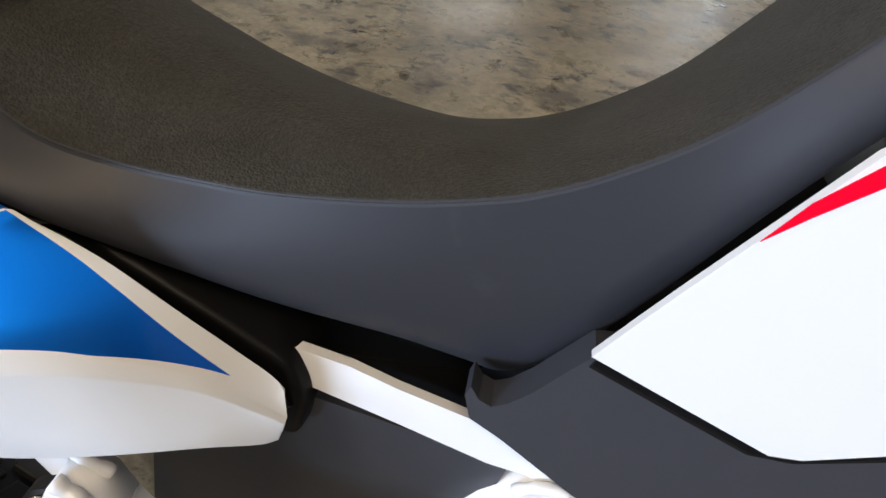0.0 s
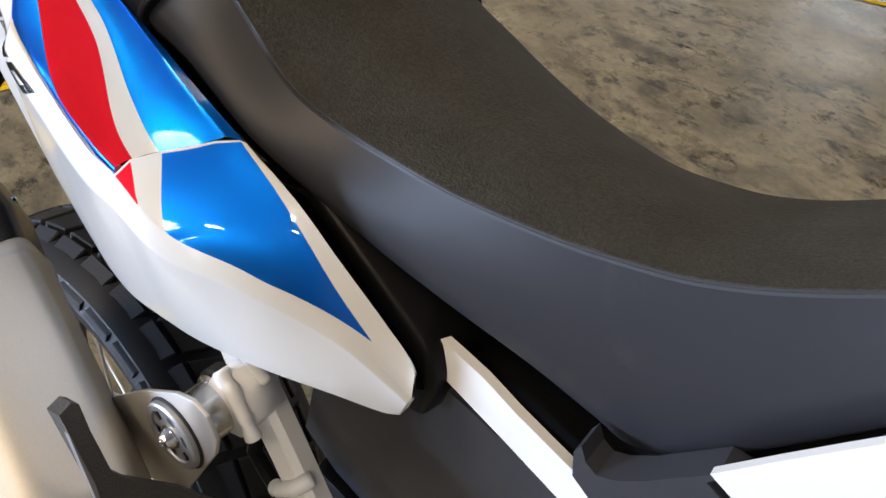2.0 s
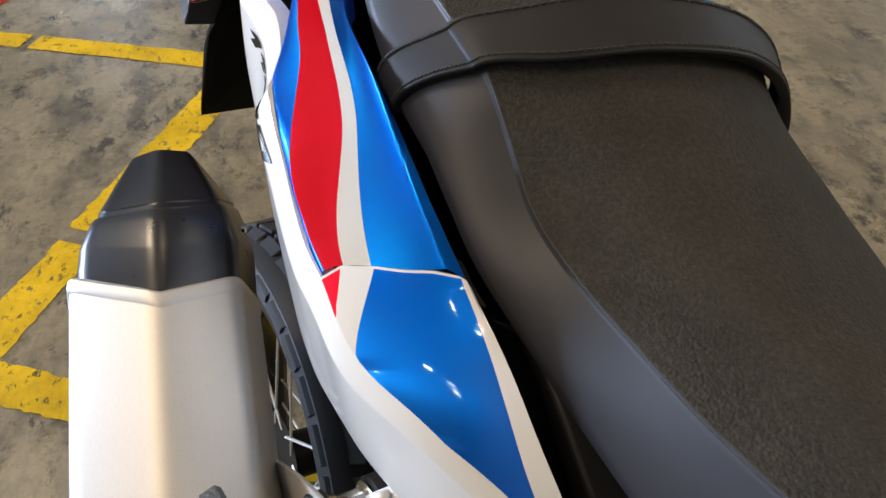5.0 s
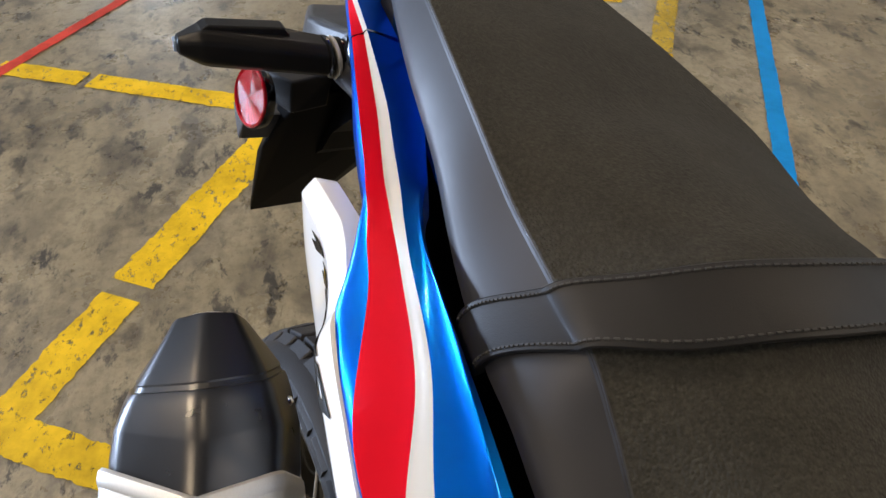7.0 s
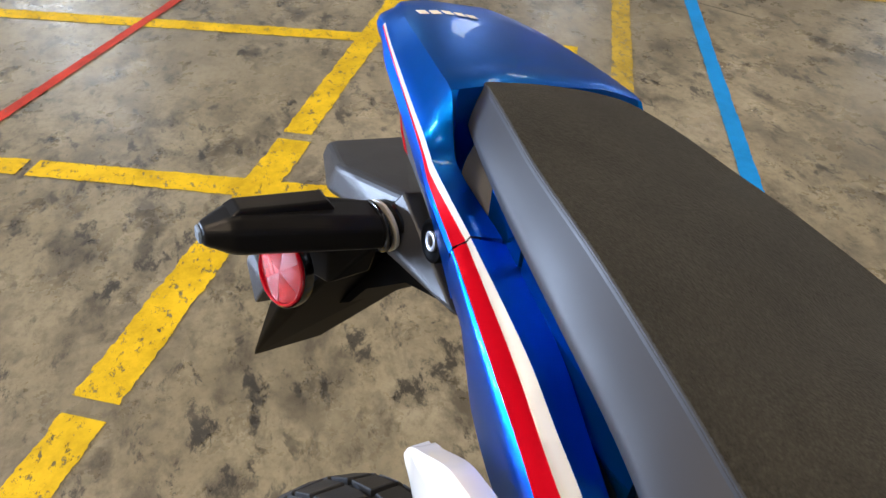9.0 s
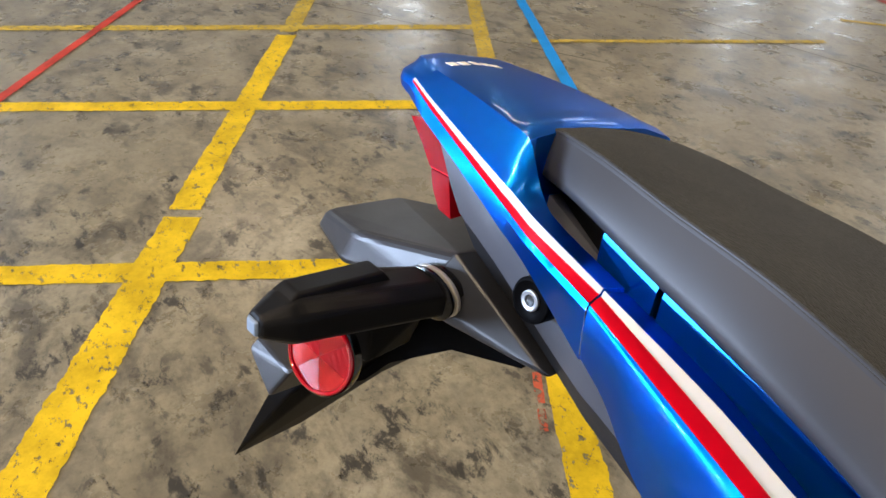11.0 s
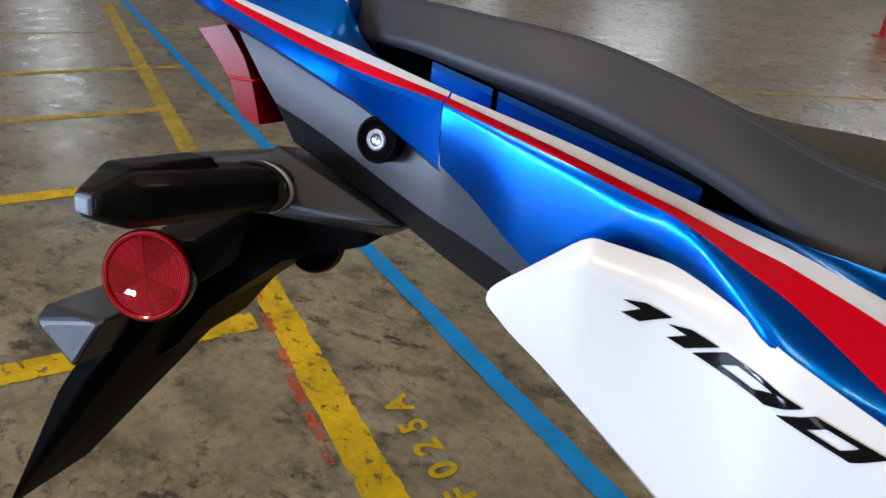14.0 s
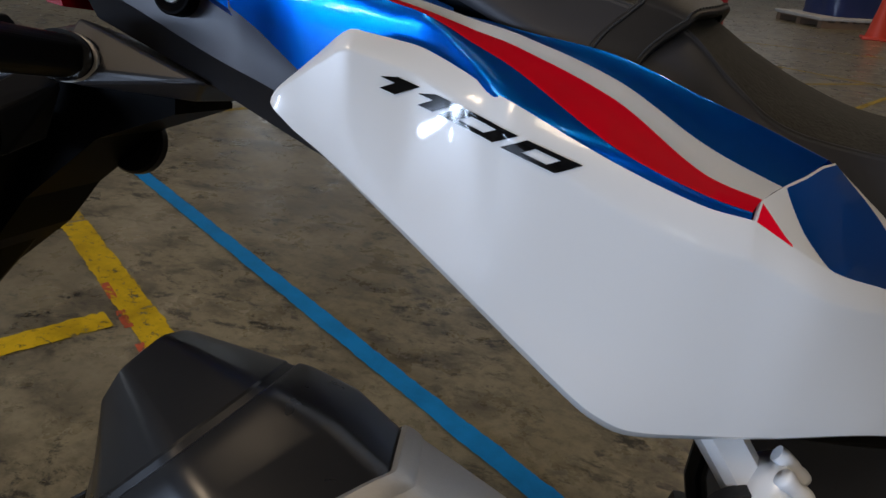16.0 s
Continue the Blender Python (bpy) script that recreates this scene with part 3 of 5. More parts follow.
def seat():
    bm = bmesh.new()
    rows, n = [], 150
    us = [SEAT[0][0] + (SEAT[-1][0] - SEAT[0][0]) * i / n for i in range(n + 1)]
    rows = [seat_section(u) for u in us]
    m = len(rows[0])
    grid(bm, rows, mats=lambda i, j: 0 if 7 <= j < m - 8 else 1)
    bm.verts.ensure_lookup_table()
    bm.faces.new([bm.verts[j] for j in range(m)])
    bm.faces.new([bm.verts[n * m + j] for j in range(m)][::-1])
    ob = part("seat", bm, [VINYL_TOP, VINYL_SIDE], bike, "long black vinyl seat with grained top and smooth sides", sharp=179)
    for e in ob.data.edges:
        a, z = (k % m for k in e.vertices)
        e.use_edge_sharp = a == z and a in (6, 8, m - 7, m - 9)
    for k in (8, m - 9):
        part("piping", tube([r[k] + Vector((0, 0, -0.0013)) for r in rows], 0.0009, 8), VINYL_SIDE, ob, "thin welted seam of the seat cover")
    bm = bmesh.new()
    pan = []
    for u in us[4:140:4]:
        r = seat_section(u)
        a, z = r[0] + Vector((0, 0.008, 0.004)), r[-1] + Vector((0, -0.008, 0.004))
        deep = -0.050 if u < 0.1 else -0.012
        pan.append([a, a + Vector((0, 0.014, deep)), z + Vector((0, -0.014, deep)), z])
    grid(bm, pan)
    part("seat_pan", bm, PLASTIC, ob, "black plastic seat base")


# the strap's middle line: across, along
STRAP = [(-0.134, -0.008), (-0.127, -0.003), (-0.106, 0.017), (-0.085, 0.030), (-0.070, 0.037), (-0.043, 0.046), (-0.02, 0.052), (0.01, 0.056), (0.05, 0.056), (0.10, 0.052), (0.14, 0.046)]


def seat_at(u, j):
    """A point of the seat's skin; j runs over the section from the near hem to the far one."""
    sec = seat_section(u)
    k = min(int(j), len(sec) - 2)
    return sec[k].lerp(sec[k + 1], j - k)


def strap():
    """The passenger's strap, flat over the seat, with hems and two rows of stitches."""
    width = [(-0.0180, -0.0045), (-0.0190, -0.003), (-0.0193, 0.0010), (-0.0183, 0.0018), (-0.0155, 0.0019), (-0.0143, 0.0014), (0.0, 0.0019), (0.0143, 0.0014), (0.0155, 0.0019), (0.0183, 0.0018), (0.0193, 0.0010), (0.0190, -0.003), (0.0180, -0.0045)]
    rows = []
    for i in range(121):
        j = 0.5 + 26.0 * i / 120
        f = abs(2 * i / 120 - 1)
        mid = curve_at(STRAP, seat_at(0.02, j).y)[0]
        lift = 0.0045 + 0.0045 * math.sin(math.pi * min(1, max(0, (i / 120 - 0.12) / 0.88)))
        row = []
        for x, h in width:
            u = mid + 0.72 * x * (1 - 0.10 * max(0, (f - 0.6) / 0.4))
            p = seat_at(u, j)
            across, along = seat_at(u, min(j + 0.6, 29.9)) - seat_at(u, max(j - 0.6, 0)), seat_at(u + 0.004, j) - seat_at(u - 0.004, j)
            nrm = along.cross(across).normalized()
            row.append(p + nrm * (lift + h + 0.0010 * noise.noise(Vector((p.y * 30, x * 40, 0)))))
        rows.append(row)
    for _ in range(10):
        rows = [rows[0]] + [[(a + c * 2 + e) / 4 for a, c, e in zip(rows[k - 1], rows[k], rows[k + 1])] for k in range(1, 120)] + [rows[120]]
    bm = bmesh.new()
    grid(bm, rows)
    s = part("strap", bm, STRAP_VINYL, bike, "black vinyl passenger strap with stitched hems")
    for col in (4, 8):
        bm = bmesh.new()
        for i in range(2, 118):
            tube([rows[i][col].lerp(rows[i + 1][col], f) + Vector((0, 0, 0.0002)) for f in (0.12, 0.72)], 0.0007, 6, bm)
        part("stitching", bm, THREAD, s, "row of grey-black stitches")


seat()
strap()

# ---- blue side cowl with its stripes (and its mirror image) ----
# along; then across and up for the inner edge, white top, white and red, red bottom, crease
COWL = [
    (-0.216, 0.078, 0.965, 0.1065, 0.9765, 0.1085, 0.974, 0.116, 0.972, 0.1175, 0.9705),
    (-0.150, 0.094, 0.952, 0.118, 0.963, 0.1235, 0.959, 0.1335, 0.957, 0.136, 0.953),
    (-0.115, 0.106, 0.944, 0.1265, 0.9545, 0.133, 0.9505, 0.1425, 0.9485, 0.145, 0.942),
    (-0.100, 0.112, 0.942, 0.130, 0.951, 0.137, 0.947, 0.147, 0.945, 0.1485, 0.9395),
    (-0.088, 0.1195, 0.945, 0.133, 0.948, 0.1394, 0.9436, 0.150, 0.9405, 0.1545, 0.9375),
    (-0.072, 0.127, 0.944, 0.1375, 0.944, 0.1425, 0.939, 0.1555, 0.933, 0.1645, 0.9255),
    (-0.050, 0.133, 0.939, 0.143, 0.939, 0.147, 0.933, 0.162, 0.923, 0.180, 0.909),
    (0.000, 0.139, 0.931, 0.152, 0.922, 0.158, 0.913, 0.185, 0.894, 0.187, 0.889),
    (0.040, 0.141, 0.919, 0.165, 0.899, 0.176, 0.887, 0.190, 0.879, 0.191, 0.876),
    (0.066, 0.1425, 0.910, 0.172, 0.888, 0.183, 0.879, 0.190, 0.873, 0.1915, 0.872),
    (0.110, 0.143, 0.893, 0.180, 0.873, 0.187, 0.867, 0.190, 0.862, 0.191, 0.860),
]


COWL_LOW = [(-0.216, 0.111, 0.940), (-0.198, 0.1134, 0.929), (-0.183, 0.119, 0.919), (-0.168, 0.1237, 0.909), (-0.14, 0.128, 0.892), (-0.10, 0.134, 0.880), (-0.07, 0.150, 0.880), (-0.03, 0.172, 0.872), (0.06, 0.182, 0.860), (0.11, 0.182, 0.846)]


def cowl_row(u):
    a = curve_at(COWL, u)
    inner, wt, wr, rl, cr = [(a[2 * k], a[2 * k + 1]) for k in range(5)]
    pts = [(inner[0] - 0.060, inner[1] - 0.060), (inner[0] - 0.004, inner[1] - 0.022), (inner[0] - 0.0005, inner[1] - 0.003)]
    fade = min(1, max(0, (u + 0.1) / 0.09))
    for s, d in ((0.03, 0.0), (0.20, 0.0042), (0.235, 0.0044), (0.27, 0.0036), (0.55, 0.0012), (0.85, 0.0002)):
        pts.append((inner[0] + (wt[0] - inner[0]) * s, inner[1] + (wt[1] - inner[1]) * s + d * fade))
    pts += [wt, ((wt[0] + wr[0]) / 2, (wt[1] + wr[1]) / 2 + 0.0002), wr, ((wr[0] + rl[0]) / 2, (wr[1] + rl[1]) / 2 + 0.0006), rl]
    lv, lw = curve_at(COWL_LOW, u)
    near, past = Vector(rl).lerp(Vector(cr), 0.35), Vector(cr) + (Vector((lv, lw)) - Vector(cr)).normalized() * 0.005
    pts += [tuple(near.lerp(Vector(cr), s).lerp(Vector(cr).lerp(past, s), s)) for s in (0.0, 0.25, 0.5, 0.75)]
    pts += [(cr[0] + (lv - cr[0]) * s + 0.0015 * math.sin(math.pi * s), cr[1] + (lw - cr[1]) * s) for s in (0.16, 0.4, 0.7, 1.0)]
    return pts


def side_cowl(side, name_label):
    bm = bmesh.new()
    rows, n = [], 80
    ends = [(v, w) for v, w in cowl_row(0.08)]
    for i in range(n + 1):
        f = i / n
        row = []
        for j in range(len(ends)):
            # the front end is cut on the slant: the inner side reaches further forward
            t = max(0, min(1, (ends[j][0] - 0.143) / 0.047)) if j < 18 else 1
            end = 0.1068 + (0.0608 - 0.1068) * t
            u = -0.216 + (end + 0.216) * f
            v, w = cowl_row(u)[j]
            row.append((u, -v, w) if side < 0 else other((u, -v, w)))
        rows.append(row)
    grid(bm, rows, mats=lambda i, j: 3 if j < 1 else 1 if 9 <= j < 11 else 2 if 11 <= j < 13 else 0)
    bmesh.ops.solidify(bm, geom=bm.faces[:], thickness=0.0022)
    return part("side_cowl", bm, [BLUE, CREAM, RED, PLASTIC], bike, name_label, sharp=30)


side_cowl(-1, "metallic blue side cowl with red and white stripes")
side_cowl(1, "metallic blue side cowl with red and white stripes")

# ---- blue tail cowl ----
TAIL = [
    (-0.432, 0.022, 1.018, 0.026, 1.0175, 0.027, 1.017, 0.028, 1.0165, 0.030, 1.012, 0.018, 1.020),
    (-0.424, 0.044, 1.020, 0.053, 1.0165, 0.0535, 1.016, 0.054, 1.0155, 0.055, 1.010, 0.040, 1.0235),
    (-0.405, 0.0500, 1.0232, 0.0610, 1.0163, 0.0622, 1.0150, 0.0626, 1.0137, 0.0625, 1.0035, 0.046, 1.0245),
    (-0.380, 0.0575, 1.0232, 0.0690, 1.0112, 0.0698, 1.0090, 0.0690, 1.0050, 0.0715, 0.9970, 0.052, 1.0245),
    (-0.350, 0.0646, 1.0218, 0.0773, 1.0053, 0.0782, 1.0020, 0.0765, 0.9965, 0.0790, 0.9885, 0.059, 1.0227),
    (-0.320, 0.0709, 1.0190, 0.0853, 0.9991, 0.0863, 0.9952, 0.0845, 0.9888, 0.0862, 0.9790, 0.0655, 1.0197),
    (-0.297, 0.0750, 1.0152, 0.0912, 0.9945, 0.0924, 0.9900, 0.0912, 0.9838, 0.0920, 0.9715, 0.0700, 1.0157),
    (-0.291, 0.0765, 1.0085, 0.0928, 0.9935, 0.0941, 0.9888, 0.0930, 0.9826, 0.0936, 0.9695, 0.0747, 1.0045),
    (-0.280, 0.0805, 0.9955, 0.0962, 0.9915, 0.0975, 0.9868, 0.0970, 0.9808, 0.0962, 0.9665, 0.0785, 0.9905),
    (-0.265, 0.0855, 0.9868, 0.1005, 0.9886, 0.1020, 0.9840, 0.1025, 0.9785, 0.0993, 0.9605, 0.0835, 0.9808),
    (-0.217, 0.085, 0.970, 0.1063, 0.977, 0.1085, 0.9745, 0.116, 0.9725, 0.111, 0.939, 0.083, 0.955),
]


def tail_cowl():
    bm = bmesh.new()
    rows, n = [], 70
    for i in range(n + 1):
        u = -0.432 + (0.215) * i / n
        a = curve_at(TAIL, u)
        ridge, wt, wr, rl, bb, top = [(a[2 * k], a[2 * k + 1]) for k in range(6)]
        half = [(bb[0] - 0.006, bb[1] - 0.004), bb, (rl[0] + 0.0012, rl[1] - 0.0035), rl, wr, wt]
        half += [(wt[0] + (ridge[0] - wt[0]) * s, wt[1] + (ridge[1] - wt[1]) * s) for s in (0.35, 0.7)] + [ridge, top]
        if u < -0.294:
            half += [(top[0] * 0.5, top[1] + 0.0005)]
        else:
            half += [(top[0] - 0.002, top[1] - 0.014)]
        near = [Vector((u, -x, y)) for x, y in half]
        rows.append(near + [other(p) for p in near[::-1]])
    k = len(rows[0])
    grid(bm, rows, mats=lambda i, j: {3: 2, 4: 1}.get(j if j < k // 2 else k - 2 - j, 0) if i >= 9 else 0)
    bmesh.ops.solidify(bm, geom=bm.faces[:], thickness=0.002)
    return part("tail_cowl", bm, [BLUE, CREAM, RED], bike, "metallic blue tail cowl with red and white pinstripes", sharp=24)


tail_ob = tail_cowl()
for k in range(5):
    v = -0.043 + 0.0092 * k
    flat = v < -0.027
    a = Vector((-0.3975 + 0.0012 * k, v, 1.0257 if flat else 1.0259 - 0.155 * max(0, v + 0.023)))
    bm = slab([(0, 0), (0.0058, 0.0004), (0.0058, 0.0070), (0, 0.0066)], 0.0004, (1, 0, -0.05), (0.05, 1, -0.01 if flat else -0.14), (0, 0, 1), a)
    part("emblem_bar", bm, CREAM, tail_ob, "white printed bar of the emblem", smooth=False)

# blue rail under the seat's edge, its shade put into a darker blue
for side in (-1, 1):
    for a, z in ((-0.238, -0.2010), (-0.1975, -0.09)):
        rows = []
        for i in range(9):
            u = a + (z - a) * i / 8
            top = 0.9885 - (u + 0.236) * 0.247
            v = 0.0745 + 0.028 * (u + 0.275) / 0.185
            sec = [(u, -v + 0.004, top - 0.004), (u, -v + 0.002, top), (u, -v, top), (u, -v - 0.0008, top - 0.003), (u, -v + 0.001, top - 0.030), (u, -v + 0.010, top - 0.030)]
            rows.append([Vector(p) if side < 0 else other(p) for p in sec])
        bm = bmesh.new()
        grid(bm, rows, closed=True, caps=True)
        part("under_seat_rail", bm, BLUE_SHADED, bike, smooth=False)

# ---- white side panel ----
PANEL_TOP = [(-0.1705, 0.1565, 0.8965), (-0.1690, 0.1565, 0.8995), (-0.1631, 0.1570, 0.9053), (-0.1558, 0.1583, 0.9115), (-0.1424, 0.1605, 0.9232), (-0.1340, 0.1625, 0.9305), (-0.1285, 0.1632, 0.9333), (-0.1226, 0.1624, 0.9326), (-0.1083, 0.1608, 0.9305), (-0.0944, 0.1600, 0.9280), (-0.072, 0.165, 0.919), (-0.058, 0.172, 0.912), (-0.048, 0.1805, 0.9085), (0.0, 0.1875, 0.888), (0.04, 0.192, 0.8745), (0.062, 0.192, 0.871)]
PANEL_LOW = [(-0.1705, 0.158, 0.8935), (-0.1690, 0.158, 0.8905), (-0.1652, 0.158, 0.8870), (-0.1572, 0.1585, 0.8800), (-0.140, 0.162, 0.8690), (-0.066, 0.171, 0.814), (0.0, 0.175, 0.763), (0.015, 0.175, 0.754), (0.03, 0.175, 0.750), (0.062, 0.175, 0.754)]
FRONT_IN = [(0, 0.1085, 0.1425, 0.893), (0.25, 0.138, 0.137, 0.871), (0.5, 0.166, 0.130, 0.842), (0.75, 0.195, 0.121, 0.810), (0.93, 0.2115, 0.1175, 0.793), (1, 0.2165, 0.1185, 0.786)]
FRONT_FOLD = [(0, 0.062, 0.192, 0.871), (0.25, 0.098, 0.189, 0.853), (0.5, 0.139, 0.170, 0.841), (0.75, 0.180, 0.143, 0.8125), (0.93, 0.2095, 0.1255, 0.780), (1, 0.2185, 0.1205, 0.768)]
FRONT_LOW = [(0, 0.062, 0.175, 0.754), (0.25, 0.100, 0.174, 0.761), (0.5, 0.145, 0.166, 0.767), (0.75, 0.184, 0.146, 0.761), (0.93, 0.206, 0.128, 0.750), (1, 0.213, 0.1215, 0.749)]


CUTS = (0.0, 0.02, 0.05, 0.09, 0.125, 0.14, 0.155, 0.2, 0.26, 0.35, 0.5, 0.65, 0.8, 0.91, 0.95, 0.975, 1.0)


def panel_face(t, low, s, full):
    """A point of the panel's outer face between its upper and its lower edge."""
    t, low = Vector(t), Vector(low)
    bulge = 0.0080 * (1 - (1 - min(1, s / 0.14)) ** 1.25) * (1 - s) ** 0.5 * full
    rim = max(0, s - 0.955) / 0.045
    return t.lerp(low, s) - Vector((0, bulge - 0.0045 * rim, 0))


def panel_edges(u):
    t, low = curve_at(PANEL_TOP, u), curve_at(PANEL_LOW, u)
    return (u, -t[0], t[1]), (u, -low[0], low[1]), 1 - (1 - min(1, (u + 0.1705) / 0.05)) ** 2


def panel_point(u, w):
    t, low, full = panel_edges(u)
    return panel_face(t, low, min(1, max(0, (t[2] - w) / (t[2] - low[2]))), full)


def seam_line(c):
    return Vector((0.1085, -0.1425, 0.893)).lerp(Vector((0.062, -0.192, 0.871)), c)


def seam_curve():
    """The seam's line over the cowl's front end, as rows (part of the way, along, across, up)."""
    rows = []
    for v, w in cowl_row(0.08)[2:16]:
        t = max(0, min(1, (v - 0.143) / 0.047))
        u = 0.1065 - 0.047 * t
        rows.append((u, v, w))
    rows = [(u, *cowl_row(u)[k + 2]) for k, (u, v, w) in enumerate(rows)]
    first, last = rows[0][1], rows[-1][1]
    out = []
    for u, v, w in rows:
        c = (v - first) / (last - first)
        if not out or c > out[-1][0] + 0.004:
            out.append((c, u + 0.0015, v, w))
    return out


SEAM = seam_curve()


def seam_point(c):
    u, v, w = curve_at(SEAM, c)
    return Vector((u, -v, w))


def white_panel(side, label):
    keep = (lambda p: Vector(p)) if side < 0 else other
    bm = bmesh.new()
    rows, n = [], 60
    for i in range(n + 1):
        t, low, full = panel_edges(-0.1705 + 0.2325 * (i / n) ** 1.25)
        g = min(1, (t[2] - low[2]) / 0.03)
        row = [Vector(t) + Vector((0, 0.012, -0.004 * g)), Vector(t) + Vector((0, 0.0015, -0.0003 * g))]
        row += [panel_face(t, low, s, full) for s in CUTS]
        row += [Vector(low) + Vector((0, 0.0070, 0.0010 * g)), Vector(low) + Vector((0, 0.0120, 0.0060 * g))]
        rows.append([keep(p) for p in row])
    grid(bm, rows)
    rows, n = [], 51
    for i in range(n + 1):
        s = 0.0 if i == 0 else 0.007 + 0.993 * ((i - 1) / 50)
        a, f, b = (Vector((q[0], -q[1], q[2])) for q in (curve_at(t, s) for t in (FRONT_IN, FRONT_FOLD, FRONT_LOW)))
        # borders across the upper face: white lip, blue wedge, white, red tip
        e0 = 0.08 + 0.54 * min(1, s / 0.80) ** 3
        e1 = 0.63 + 0.37 * min(1, s / 0.25) - 0.38 * max(0, min(1, (s - 0.55) / 0.27))
        e2 = max(0.86 + 0.14 * min(1, s / 0.12), e1 + 0.001)
        e0 = min(e0, e1 - 0.001)
        cuts = [0, 0.03, e0, e0 + (e1 - e0) / 3, e0 + (e1 - e0) * 2 / 3, e1, e2, 1.002]
        row = [a + Vector((0, 0.050, -0.060)), a + Vector((0, 0.004, -0.016)), a + Vector((0, 0.001, -0.003))]
        for c in cuts[:-1]:
            p = a.lerp(f, c)
            near_seam = max(0, 1 - s / 0.35) ** 1.5
            p += (seam_point(c) - seam_line(c)) * near_seam
            p.z -= 0.004 * (1 - near_seam) * (1 - s) * math.sin(math.pi * min(1, c))
            row.append(p)
        row += [panel_face(f, b, c, 1 - 0.6 * s) for c in CUTS]
        row += [b + Vector((0, 0.0070, 0.0010)), b + Vector((0, 0.0120, 0.0060))]
        rows.append([keep(p) for p in row])
    grid(bm, rows, mats=lambda i, j: 3 if j < 2 else 1 if j in (5, 6, 7) and 0 < i < 41 else 2 if j == 9 and 0 < i < 7 else 0)
    bmesh.ops.remove_doubles(bm, verts=bm.verts, dist=0.00025)
    bmesh.ops.dissolve_degenerate(bm, edges=bm.edges, dist=0.00005)
    bmesh.ops.recalc_face_normals(bm, faces=bm.faces)
    bmesh.ops.solidify(bm, geom=bm.faces[:], thickness=0.0022)
    if side < 0:
        for v in bm.verts:
            if v.co.x < 0.05:
                v.co.x = max(v.co.x, -0.1725)
                if v.co.x < -0.166 and v.co.y > -0.154:
                    v.co.z = min(v.co.z, 0.8965)
                v.co.z = min(v.co.z, curve_at(PANEL_TOP, v.co.x)[1] + 0.0006 * min(1, (v.co.x + 0.1725) / 0.01))
    ob = part("side_panel", bm, [WHITE, BLUE_PANEL, RED, PLASTIC], bike, label)
    # black tongue of the cowl behind the seam
    rows = []
    for k in (-0.012, 0.0, 0.012):
        row = []
        for j, (v, w) in enumerate(cowl_row(0.08)[2:21]):
            t = max(0, min(1, (v - 0.143) / 0.047)) if j < 16 else 1
            u = 0.1065 - 0.047 * t + k
            v, w = cowl_row(u)[j + 2]
            row.append(keep((u, -v + 0.006, w - 0.007)))
        rows.append(row)
    bm = bmesh.new()
    grid(bm, rows)
    part("seam_tongue", bm, PLASTIC, ob, "black tongue behind the seam")
    return ob


def numerals(panel):
    """The slanted black figures 1, 1, 0, 0, each one piece, laid on the panel."""
    one = [[(0.5, 0.0), (1.0, 0.0), (1.0, 1.0), (0.5, 1.0)], [(0.0, 0.62), (0.5, 0.62), (0.5, 1.0), (0.28, 1.0)]]
    zero = [[(0, 0), (1, 0), (0.73, 0.24), (0.27, 0.24)], [(1, 0), (1, 1), (0.73, 0.76), (0.73, 0.24)], [(1, 1), (0, 1), (0.27, 0.76), (0.73, 0.76)], [(0, 1), (0, 0), (0.27, 0.24), (0.27, 0.76)]]
    base, run, rise = Vector((-0.1190, 0.9100)), Vector((0.0926, -0.0290)), Vector((0.0118, 0.0047))
    for k, (glyph, x0, x1) in enumerate(((one, 0.0, 0.165), (one, 0.205, 0.37), (zero, 0.40, 0.70), (zero, 0.745, 1.02))):
        bm = bmesh.new()
        for quad in glyph:
            a, c, d, e = (Vector(q) for q in quad)
            rows = []
            for i in range(9):
                row = []
                for j in range(9):
                    p = a.lerp(c, i / 8).lerp(e.lerp(d, i / 8), j / 8)
                    q = base + run * (x0 + (x1 - x0) * p.x) + rise * p.y
                    row.append(panel_point(q.x, q.y) - Vector((0, 0.0009, 0)))
                rows.append(row)
            grid(bm, rows)
        bmesh.ops.remove_doubles(bm, verts=bm.verts, dist=0.00002)
        bmesh.ops.recalc_face_normals(bm, faces=bm.faces)
        bmesh.ops.solidify(bm, geom=bm.faces[:], thickness=0.0004)
        part("numeral", bm, DECAL, panel, "gloss black figure " + "1100"[k])


numerals(white_panel(-1, "gloss white side panel with black numerals"))
white_panel(1, "gloss white side panel")

# ---- grey under-cowl, tail light ----
# across the flank: upper edge, crease, lower edge turned inwards
UNDER = [
    (0.0, -0.380, 1.000, -0.341, 0.951, -0.333, 0.927),
    (0.25, -0.313, 0.980, -0.300, 0.937, -0.290, 0.911),
    (0.5, -0.241, 0.955, -0.245, 0.914, -0.244, 0.893),
    (0.75, -0.200, 0.932, -0.200, 0.897, -0.190, 0.868),
    (1.0, -0.130, 0.885, -0.150, 0.874, -0.120, 0.835),
]


